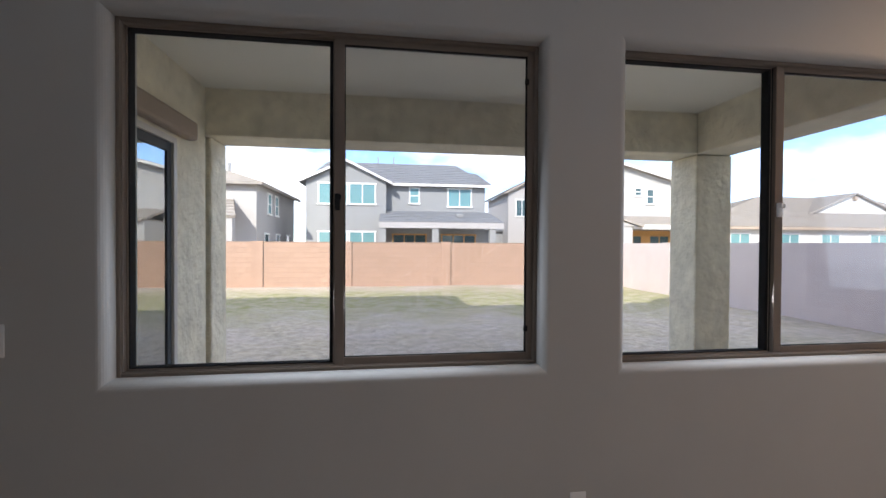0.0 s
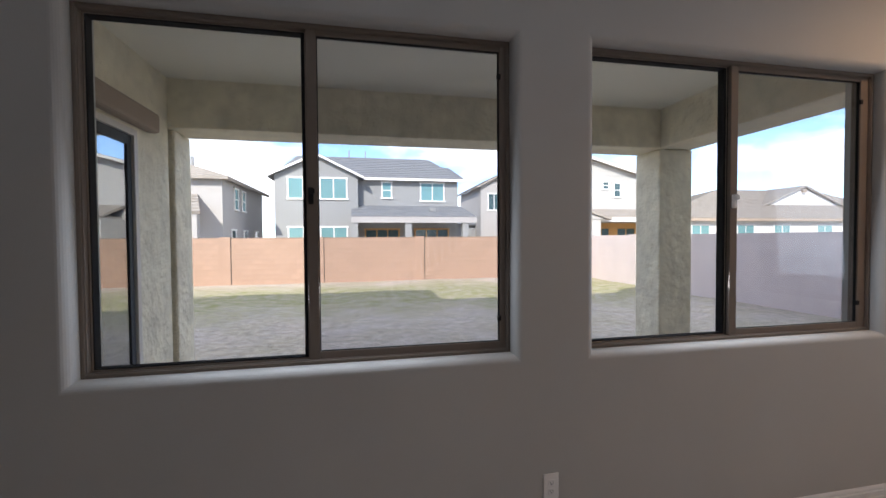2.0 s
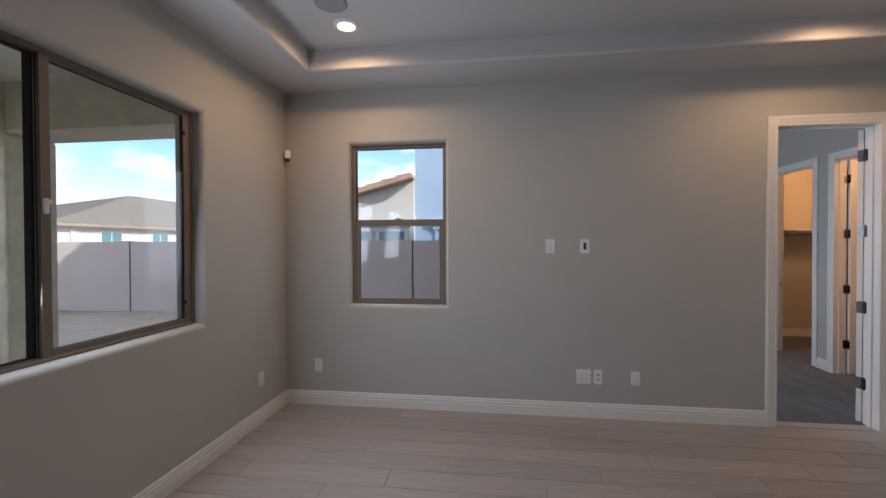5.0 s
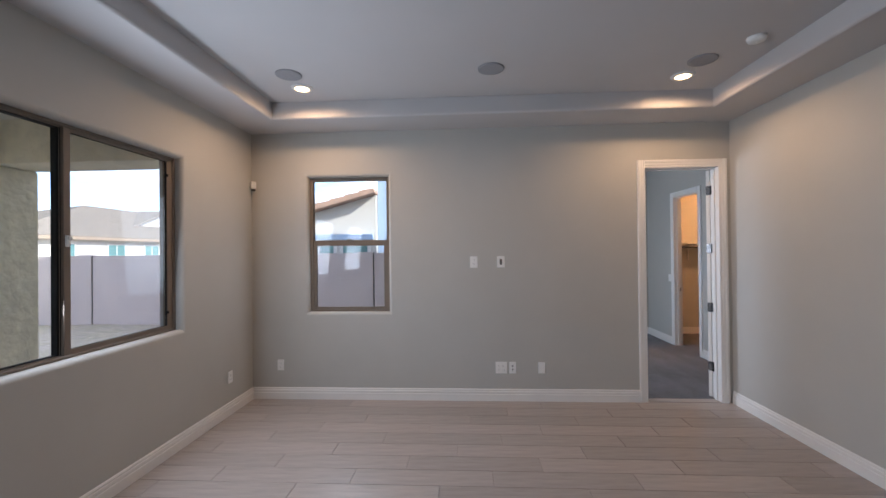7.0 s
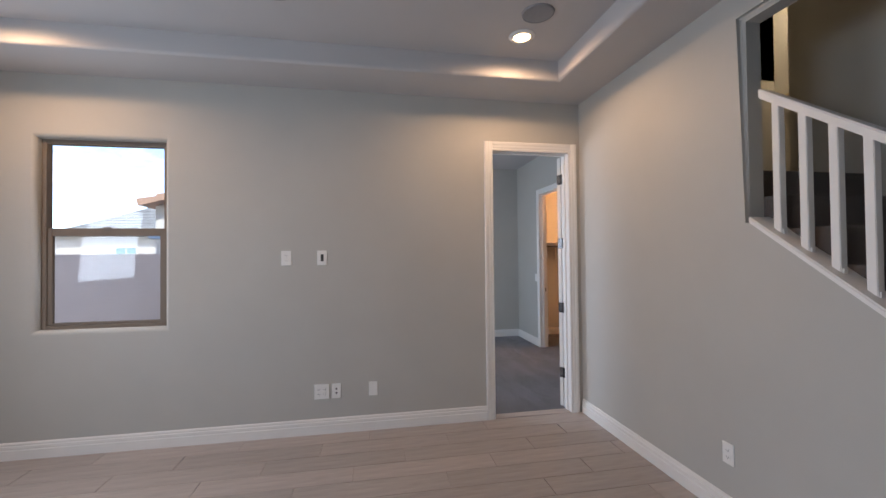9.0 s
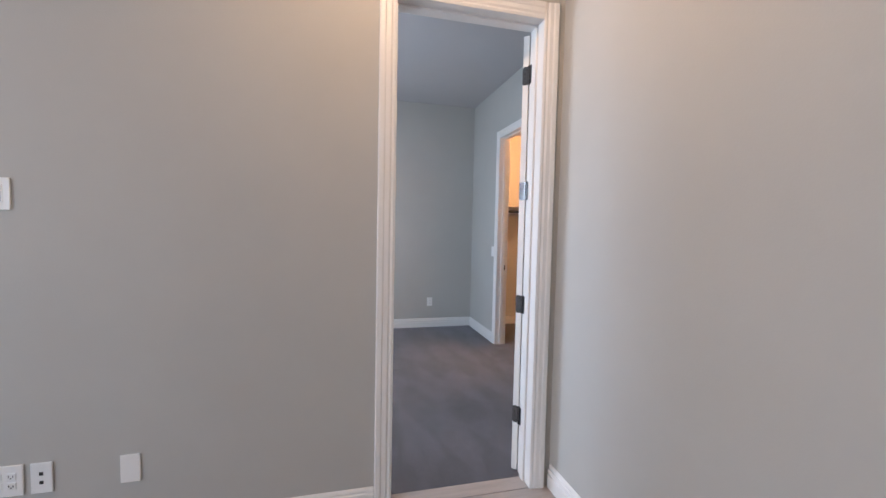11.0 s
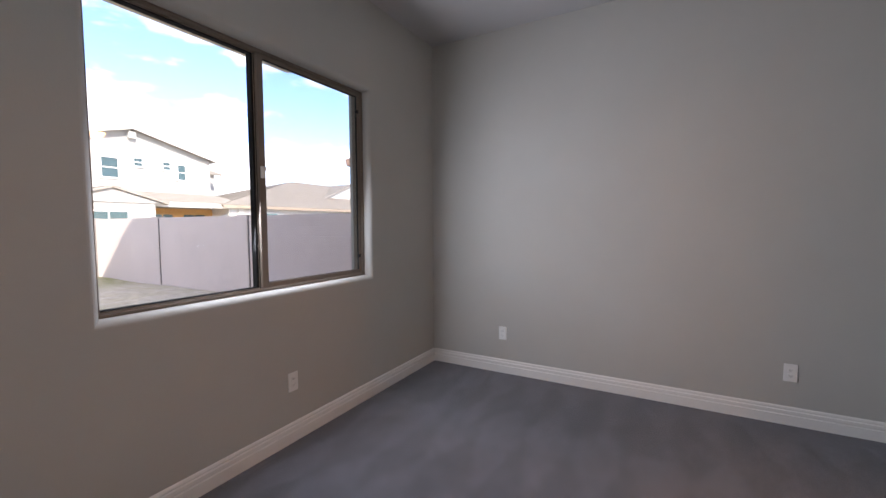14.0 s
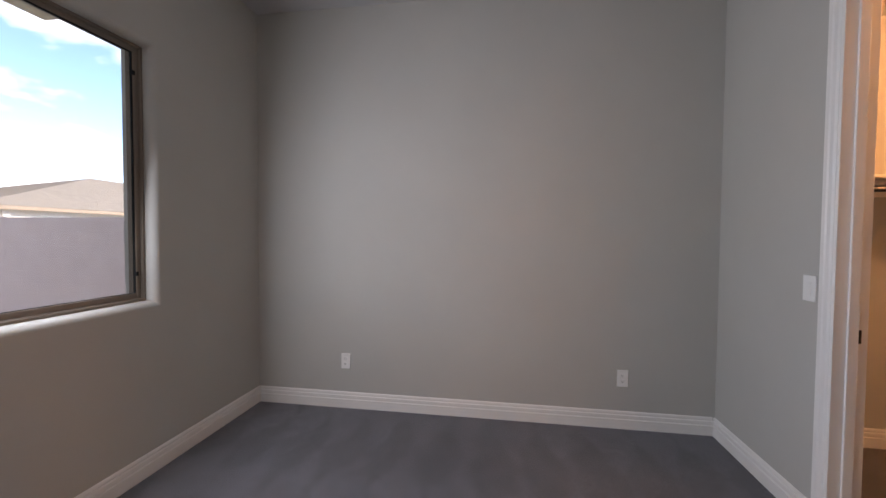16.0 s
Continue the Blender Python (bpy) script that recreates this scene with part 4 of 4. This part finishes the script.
for y in (11.5, 7.68, 3.85, 0.02, -3.8):
    pilaster(side, FY - 0.1 - y, M_BLOCK2)

# ---- neighbouring houses ----
def tile_roof_mat(name, base):
    m = mat(name, base, 0.85, var=0.15, vscale=2.0, fine=0.12, bscale=5, bump=0.3)
    return m
M_ROOFG = tile_roof_mat("grey_roof_tile", (0.21, 0.215, 0.225))
M_ROOFT = tile_roof_mat("tan_roof_tile", (0.31, 0.275, 0.24))
M_ROOFR = tile_roof_mat("russet_roof_tile", (0.44, 0.29, 0.22))
M_HGREY = mat("grey_house_stucco", (0.29, 0.292, 0.288), 0.9, var=0.05, vscale=0.6, bump=0.3, bscale=12)
M_HLIGHT = mat("pale_house_stucco", (0.41, 0.39, 0.375), 0.9, var=0.05, vscale=0.6, bump=0.3, bscale=12)
M_HPALE = mat("pale_cream_stucco", (0.42, 0.405, 0.385), 0.9, var=0.05, vscale=0.6, bump=0.3, bscale=12)
M_HWHITE = mat("white_house_stucco", (0.62, 0.60, 0.57), 0.9, var=0.04, vscale=0.6, bump=0.3, bscale=12)
# the blue of sky-lit shade is put into this stucco's base colour
M_HBLUE = mat("stucco_with_shade_blue", (0.40, 0.52, 0.70), 0.9, var=0.05, vscale=0.6, bump=0.3, bscale=12)
# teal of the reflected sky is painted into this pane's base colour
M_TEAL = mat("pane_with_painted_sky_reflection", (0.15, 0.29, 0.30), 0.08, var=0.08, vscale=0.8)
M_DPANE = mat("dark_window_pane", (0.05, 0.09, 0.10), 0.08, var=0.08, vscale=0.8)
M_TANWOOD = mat("amber_wood_porch", (0.55, 0.30, 0.10), 0.7, var=0.1, vscale=2)

def roof_slab(parent, pts_ridge, pts_eave, t, material, name="roof"):
    """One roof plane between a ridge line and an eave line, with tile courses as steps."""
    (a, b), (c, d) = pts_ridge, pts_eave
    a, b, c, d = (Vector(p) for p in (a, b, c, d))
    n = max(3, int((a - c).length / 0.42))
    nrm = (b - a).cross(c - a).normalized()
    if nrm.z < 0:
        nrm = -nrm
    bm = bmesh.new()
    for i in range(n):
        f0, f1 = i / n, (i + 1) / n
        p = [a.lerp(c, f0), b.lerp(d, f0), b.lerp(d, f1), a.lerp(c, f1)]
        up = [p[0] + nrm * 0.01, p[1] + nrm * 0.01, p[2] + nrm * 0.055, p[3] + nrm * 0.055]
        lo = [q - nrm * t for q in p]
        v = [bm.verts.new(q) for q in up + lo]
        for f in ((0, 1, 2, 3), (7, 6, 5, 4), (0, 4, 5, 1), (1, 5, 6, 2), (2, 6, 7, 3), (3, 7, 4, 0)):
            bm.faces.new([v[k] for k in f])
    bmesh.ops.recalc_face_normals(bm, faces=bm.faces)
    return part(name, bm, material, parent)

def house_window(parent, x0, x1, y, z0, z1, pane, cols=2, trim=M_TRIM, axis="y", sgn=-1):
    """A window on a facade at depth y that looks along sgn on the axis."""
    def b(u0, u1, d0, d1, a, c):
        lo, hi = sorted((y + sgn * d0, y + sgn * d1))
        return (u0, u1, lo, hi, a, c) if axis == "y" else (lo, hi, u0, u1, a, c)
    f = 0.09
    specs = [b(x0 - f, x0, -.02, .05, z0, z1), b(x1, x1 + f, -.02, .05, z0, z1), b(x0 - f * 1.6, x1 + f * 1.6, -.02, .07, z1, z1 + f * 1.2), b(x0 - f * 1.8, x1 + f * 1.8, -.02, .10, z0 - f * 1.2, z0)]
    for k in range(1, cols):
        xm = x0 + (x1 - x0) * k / cols
        specs.append(b(xm - .035, xm + .035, 0.005, .035, z0, z1))
    w = part("window", boxes(*specs), trim, parent, "white trimmed window")
    if cols == 1:
        zm = (z0 + z1) / 2
        part("meeting_bar", boxes(b(x0, x1, .013, .035, zm - .03, zm + .03)), trim, w)
    for k in range(cols):
        xa, xb = x0 + (x1 - x0) * k / cols, x0 + (x1 - x0) * (k + 1) / cols
        part("pane", boxes(b(xa, xb, -.01, .012, z0, z1)), pane, w)
    return w

def house_grey():
    h = thing("grey_house", pose(0, 0, 0), "two-storey grey stucco house with a grey tile roof", "house")
    Y = 28.0
    part("wall", boxes((-9.77, -4.15, Y, Y + 9, GZ - .1, 6.0), (-4.15, 3.41, Y + 0.9, Y + 9, GZ - .1, 6.0)), M_HGREY, h)
    part("gable", prism([(-9.77, 6.0), (-4.15, 6.0), (-6.95, 7.35)], "y", Y, Y + 4.5), M_HGREY, h)
    roof_slab(h, ((-6.95, Y - .35, 7.50), (-6.95, Y + 5, 7.50)), ((-10.25, Y - .35, 5.95), (-10.25, Y + 5, 5.95)), 0.14, M_ROOFG)
    roof_slab(h, ((-6.95, Y - .35, 7.50), (-6.95, Y + 5, 7.50)), ((-3.72, Y - .35, 5.95), (-3.72, Y + 5, 5.95)), 0.14, M_ROOFG)
    roof_slab(h, ((-8.9, Y + 4.6, 8.25), (1.65, Y + 4.6, 8.25)), ((-10.0, Y + .45, 6.05), (3.7, Y + .45, 6.05)), 0.14, M_ROOFG)
    roof_slab(h, ((0.5, Y + 3.4, 7.4), (3.2, Y + 3.4, 7.4)), ((0.5, Y + .4, 6.07), (3.75, Y + .4, 6.07)), 0.14, M_ROOFG)
    roof_slab(h, ((-8.9, Y + 4.6, 8.25), (1.65, Y + 4.6, 8.25)), ((-10.0, Y + 9.2, 6.05), (3.7, Y + 9.2, 6.05)), 0.14, M_ROOFG)
    part("fascia", boxes((-3.72, 3.75, Y + .38, Y + .46, 5.84, 6.02)), M_TRIM, h)
    for xr, zs in ((-10.25, 1), (-3.72, -1)):
        part("barge_board", prism([(-6.95, 7.36), (xr, 5.80), (xr, 5.96), (-6.95, 7.52)], "y", Y - .42, Y - .36), M_TRIM, h)
    roof_slab(h, ((-4.6, Y + 0.9, 4.0), (3.6, Y + 0.9, 4.0)), ((-4.6, Y - 2.0, 3.05), (4.1, Y - 2.0, 3.05)), 0.12, M_ROOFG, "porch_roof")
    part("porch_fascia", boxes((-4.6, 4.1, Y - 2.03, Y - 1.95, 2.62, 3.02)), M_HLIGHT, h)
    for x in (-4.4, -0.75, 3.3):
        part("porch_post", boxes((x - .22, x + .22, Y - 1.95, Y - 1.5, GZ - .1, 2.62)), M_HGREY, h)
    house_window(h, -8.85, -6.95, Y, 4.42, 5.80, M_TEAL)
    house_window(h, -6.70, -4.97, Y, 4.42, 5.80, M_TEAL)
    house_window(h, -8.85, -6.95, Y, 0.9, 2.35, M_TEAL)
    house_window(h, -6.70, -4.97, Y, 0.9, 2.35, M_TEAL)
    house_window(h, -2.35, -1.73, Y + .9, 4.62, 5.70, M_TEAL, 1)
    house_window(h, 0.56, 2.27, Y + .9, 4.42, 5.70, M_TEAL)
    house_window(h, -3.6, -1.2, Y + .9, 0.4, 2.2, M_DPANE, 3, M_TANWOOD)
    house_window(h, 0.1, 2.6, Y + .9, 0.4, 2.2, M_DPANE, 3, M_TANWOOD)
    for x in (-4.9, -3.6):
        part("vent_pipe", boxes((x, x + .1, Y + 4.4, Y + 4.5, 8.0, 8.75)), M_HGREY, h)
    part("roof_vent", boxes((0.9, 1.4, Y - .9, Y - .4, 3.45, 3.72), bev=0.05), M_HGREY, h)

def house_west():
    h = thing("pale_house", pose(0, 0, 0), "two-storey pale stucco house with a tan tile roof", "house")
    part("wall", boxes((-22, -11.85, 24, 33.7, GZ - .1, 5.2)), M_HLIGHT, h)
    roof_slab(h, ((-17, 25.5, 7.0), (-17, 33, 7.0)), ((-11.4, 23.5, 5.15), (-11.4, 34.2, 5.15)), .14, M_ROOFT)
    roof_slab(h, ((-17, 25.5, 7.0), (-17, 25.6, 7.0)), ((-22.5, 23.5, 5.15), (-11.4, 23.5, 5.15)), .14, M_ROOFT)
    roof_slab(h, ((-22, 24.1, 4.2), (-13.2, 24.1, 4.2)), ((-22, 21.6, 3.0), (-12.2, 21.6, 3.0)), .12, M_ROOFT, "porch_roof")
    part("porch_post", boxes((-12.8, -12.4, 21.7, 22.1, GZ - .1, 2.9)), M_HLIGHT, h)
    for y in (26.3, 28.0):
        house_window(h, y, y + .7, -11.85, 3.5, 4.75, M_TEAL, 1, M_TRIM, "x", 1)
    for y in (25.6, 28.3, 31.2):
        house_window(h, y, y + .8, -11.85, 0.8, 2.1, M_DPANE, 1, M_TRIM, "x", 1)
    part("vent_pipe", boxes((-14.6, -14.45, 27, 27.15, 6.0, 6.9)), M_HGREY, h)

def house_mid():
    h = thing("cream_house", pose(0, 0, 0), "two-storey cream stucco house seen end on", "house")
    Y = 36.0
    part("wall", boxes((7.4, 10.3, Y, Y + 8, GZ - .1, 6.5)), M_HLIGHT, h)
    part("gable", prism([(7.4, 6.5), (10.3, 6.5), (10.3, 8.05)], "y", Y, Y + 4), M_HLIGHT, h)
    roof_slab(h, ((10.4, Y - .4, 8.25), (10.4, Y + 8, 8.25)), ((6.9, Y - .4, 6.45), (6.9, Y + 8, 6.45)), .14, M_ROOFT)
    house_window(h, 8.2, 9.3, Y, 4.3, 5.8, M_DPANE)
    part("wing", boxes((4.6, 7.4, Y + 2, Y + 8, GZ - .1, 3.0)), M_HGREY, h)
    roof_slab(h, ((4.6, Y + 5, 4.2), (7.4, Y + 5, 4.2)), ((4.2, Y + 1.6, 2.95), (7.4, Y + 1.6, 2.95)), .12, M_ROOFG, "wing_roof")

def house_gable():
    h = thing("gabled_house", pose(0.697, 2.85, -0.274) @ Matrix.Diagonal((1.185, 1.1, 1.185, 1.0)), "two-storey pale house with a broad gable and porch", "house")
    Y = 28.5
    part("wall", boxes((8.2, 19.2, Y, Y + 9, GZ - .1, 6.62), (19.2, 21.0, Y + 2.5, Y + 9, GZ - .1, 5.9)), M_HPALE, h)
    part("gable", prism([(8.2, 6.6), (19.2, 6.6), (13.7, 8.08)], "y", Y, Y + 4), M_HPALE, h)
    for xe in (7.7, 19.7):
        roof_slab(h, ((13.7, Y - .5, 8.22), (13.7, Y + 9, 8.22)), ((xe, Y - .5, 6.62), (xe, Y + 9, 6.62)), .14, M_ROOFT)
        part("barge_board", prism([(13.7, 8.04), (xe, 6.44), (xe, 6.64), (13.7, 8.24)], "y", Y - .58, Y - .51), M_HWHITE, h)
    roof_slab(h, ((19.0, Y + 4.5, 6.6), (21.3, Y + 4.5, 6.6)), ((19.0, Y + 2.1, 5.9), (21.5, Y + 2.1, 5.9)), .14, M_ROOFT)
    part("corbel", boxes((13.5, 13.9, Y - .4, Y, 7.45, 7.85)), M_HWHITE, h)
    house_window(h, 11.98, 12.90, Y, 4.68, 5.98, M_DPANE, 1)
    house_window(h, 13.86, 14.36, Y, 5.6, 6.13, M_DPANE, 1)
    house_window(h, 15.72, 16.2, Y, 5.55, 6.08, M_DPANE, 1)
    house_window(h, 16.75, 17.28, Y, 4.9, 6.0, M_DPANE, 1)
    roof_slab(h, ((8.2, Y, 3.85), (19.5, Y, 3.85)), ((8.2, Y - 2.6, 3.1), (20.6, Y - 2.6, 3.1)), .12, M_ROOFT, "porch_roof")
    part("porch_fascia", boxes((13.9, 20.6, Y - 2.64, Y - 2.56, 2.72, 3.06)), M_HWHITE, h)
    part("porch_bay", boxes((8.2, 13.8, Y - 2.9, Y - .01, GZ - .1, 2.9)), M_HPALE, h)
    part("bay_gable", prism([(8.6, 2.9), (14.2, 2.9), (11.4, 3.75)], "y", Y - 3.0, Y - 1.0), M_HPALE, h)
    for xe in (8.2, 14.6):
        roof_slab(h, ((11.4, Y - 3.2, 3.9), (11.4, Y - .6, 3.9)), ((xe, Y - 3.2, 2.95), (xe, Y - .6, 2.95)), .12, M_ROOFT, "bay_roof")
    house_window(h, 10.2, 12.2, Y - 2.9, 0.8, 2.3, M_DPANE)
    part("porch_back", boxes((13.9, 20.0, Y - .06, Y - .01, GZ, 2.7)), M_TANWOOD, h, "amber lit porch wall")
    house_window(h, 14.8, 16.2, Y - .06, 0.6, 2.25, M_DPANE, 2, M_TANWOOD)
    house_window(h, 17.0, 18.6, Y - .06, 0.6, 2.25, M_DPANE, 2, M_TANWOOD)
    part("porch_post", boxes((20.0, 20.4, Y - 2.6, Y - 2.2, GZ - .1, 2.72)), M_HWHITE, h)

def house_low():
    h = thing("low_house", pose(0, 0, 0), "single-storey white house with a broad tile roof", "house")
    Y = 31.5
    part("wall", boxes((23.5, 54, Y, Y + 12, GZ - .1, 3.3)), M_HWHITE, h)
    roof_slab(h, ((36.0, Y + 6, 6.9), (50, Y + 6, 6.9)), ((22.6, Y - .6, 3.3), (55, Y - .6, 3.3)), .14, M_ROOFT)
    roof_slab(h, ((36.0, Y + 6, 6.9), (36.0, Y + 6.1, 6.9)), ((22.6, Y - .6, 3.3), (22.6, Y + 12.6, 3.3)), .14, M_ROOFT)
    part("eave_board", boxes((22.6, 55, Y - .66, Y - .58, 3.02, 3.28)), M_STUCCO2, h, "brown eave board")
    part("gable", prism([(38.2, 4.6), (47.9, 4.6), (47.9, 4.86), (43.06, 6.78), (38.2, 4.86)], "y", Y + 2.26, Y + 6), M_HWHITE, h)
    part("gable_bracket", boxes((42.86, 43.26, Y + 2.0, Y + 2.26, 6.2, 6.6)), M_STUCCO2, h)
    for xe in (37.5, 48.6):
        roof_slab(h, ((43.06, Y + 1.9, 6.98), (43.06, Y + 7, 6.98)), ((xe, Y + 1.9, 4.78), (xe, Y + 7, 4.78)), .12, M_ROOFT)
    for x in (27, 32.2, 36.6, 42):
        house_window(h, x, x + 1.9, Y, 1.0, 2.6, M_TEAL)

def house_east():
    h = thing("blue_house", pose(0, 0, 0), "tall stucco house beyond the block fence, coloured blue as in sky-lit shade", "house")
    X = 8.6
    part("wall", boxes((X, 20, -14, 0.46, GZ - .1, 6.6)), M_HBLUE, h)
    roof_slab(h, ((13.5, -14.4, 8.4), (13.5, 1.0, 8.4)), ((X - .5, -14.4, 6.5), (X - .5, 1.0, 6.5)), .14, M_ROOFT)
    roof_slab(h, ((13.5, -14.4, 8.4), (13.5, 1.0, 8.4)), ((20, -14.4, 6.5), (20, 1.0, 6.5)), .14, M_ROOFT)
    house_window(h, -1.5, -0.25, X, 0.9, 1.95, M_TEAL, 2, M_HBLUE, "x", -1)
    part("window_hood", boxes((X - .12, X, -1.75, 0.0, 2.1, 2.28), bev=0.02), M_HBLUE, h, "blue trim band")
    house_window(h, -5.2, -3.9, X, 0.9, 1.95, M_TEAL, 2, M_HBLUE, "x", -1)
    w = thing("white_neighbour_house", pose(0, 0, 0), "white stucco single-storey house with a tan tile roof", "house")
    part("wall", boxes((8.42, 8.59, 0.47, 2.5, GZ - .1, 2.9)), M_HWHITE, w)
    part("gable", prism([(0.47, 2.9), (2.5, 2.9), (0.47, 3.45)], "x", 8.42, 8.59), M_HWHITE, w)
    part("side_wall", boxes((8.591, 17, 2.35, 2.5, GZ - .1, 2.85)), M_HWHITE, w)
    roof_slab(w, ((8.0, 0.47, 3.60), (17, 0.47, 3.60)), ((8.0, 2.75, 2.99), (17, 2.75, 2.99)), .13, M_ROOFR)
    part("hood", boxes((8.25, 8.42, 0.55, 2.6, 2.02, 2.2), bev=0.02), M_HBLUE, w, "blue trim band")
    house_window(w, 0.75, 1.55, 8.42, 0.9, 1.9, M_TEAL, 1, M_TRIM, "x", -1)
    house_window(w, 1.85, 2.3, 8.42, 0.9, 1.9, M_TEAL, 1, M_TRIM, "x", -1)
    f = thing("far_house", pose(0, 0, 0), "distant white house with a grey hipped roof", "house")
    part("wall", boxes((34, 48, 6, 22, GZ - .1, 3.4)), M_HWHITE, f)
    roof_slab(f, ((38, 14, 7.0), (44, 14, 7.0)), ((33.4, 5.4, 3.4), (33.4, 5.5, 3.4)), .14, M_ROOFG)
    roof_slab(f, ((38, 13.9, 7.0), (38, 14.1, 7.0)), ((33.4, 5.4, 3.4), (33.4, 22.6, 3.4)), .14, M_ROOFG)
    roof_slab(f, ((38, 14, 7.0), (44, 14, 7.0)), ((33.4, 5.4, 3.4), (48.6, 5.4, 3.4)), .14, M_ROOFG)
    for y in (8, 12, 16):
        house_window(f, y, y + 1.5, 34, 1.0, 2.4, M_TEAL, 2, M_TRIM, "x", -1)

house_grey()
house_west()
house_mid()
house_gable()
house_low()
house_east()

# ---- floor planks, last ----
def floor_planks():
    L, W, g = 1.0, 0.2, 0.0022
    fl = bpy.data.objects["floor"]
    full = boxes((g, W - g, g, L - g, -0.008, 0.0), bev=0.0012, seg=1)
    me = bpy.data.meshes.new("plank")
    full.to_mesh(me)
    full.free()
    me.materials.append(M_PLANK)
    cut = {}
    rest = bmesh.new()
    i = 0
    x = -W - 0.002
    while x > XW:
        off = (i * 0.37) % 1.0
        y = YS - 1.0 + off * L + (-0.0)
        while y < 0.0:
            y0, y1 = max(y, YS + 0.002), min(y + L, -0.002)
            if y1 - y0 > 0.03:
                if x > -5.0:
                    key = round(y1 - y0, 3)
                    if y1 - y0 > L - 1e-4:
                        m = me
                    else:
                        if key not in cut:
                            b = boxes((g, W - g, g, key - g, -0.008, 0.0), bev=0.0012, seg=1)
                            cut[key] = bpy.data.meshes.new("plank")
                            b.to_mesh(cut[key])
                            b.free()
                            cut[key].materials.append(M_PLANK)
                        m = cut[key]
                    ob = new("plank", m)
                    ob.parent = fl
                    ob.location = (x, y0, 0)
                else:
                    box(rest, x + g, x + W - g, y0 + g, y1 - g, -0.008, 0.0)
            y += L
        x -= W
        i += 1
    box(rest, -0.001, 0.101, -5.014, -4.271, -0.008, 0.003)
    ob = solid("planks", rest, M_PLANK)
    ob.parent = fl
    ob["kind"] = "stuff"
floor_planks()
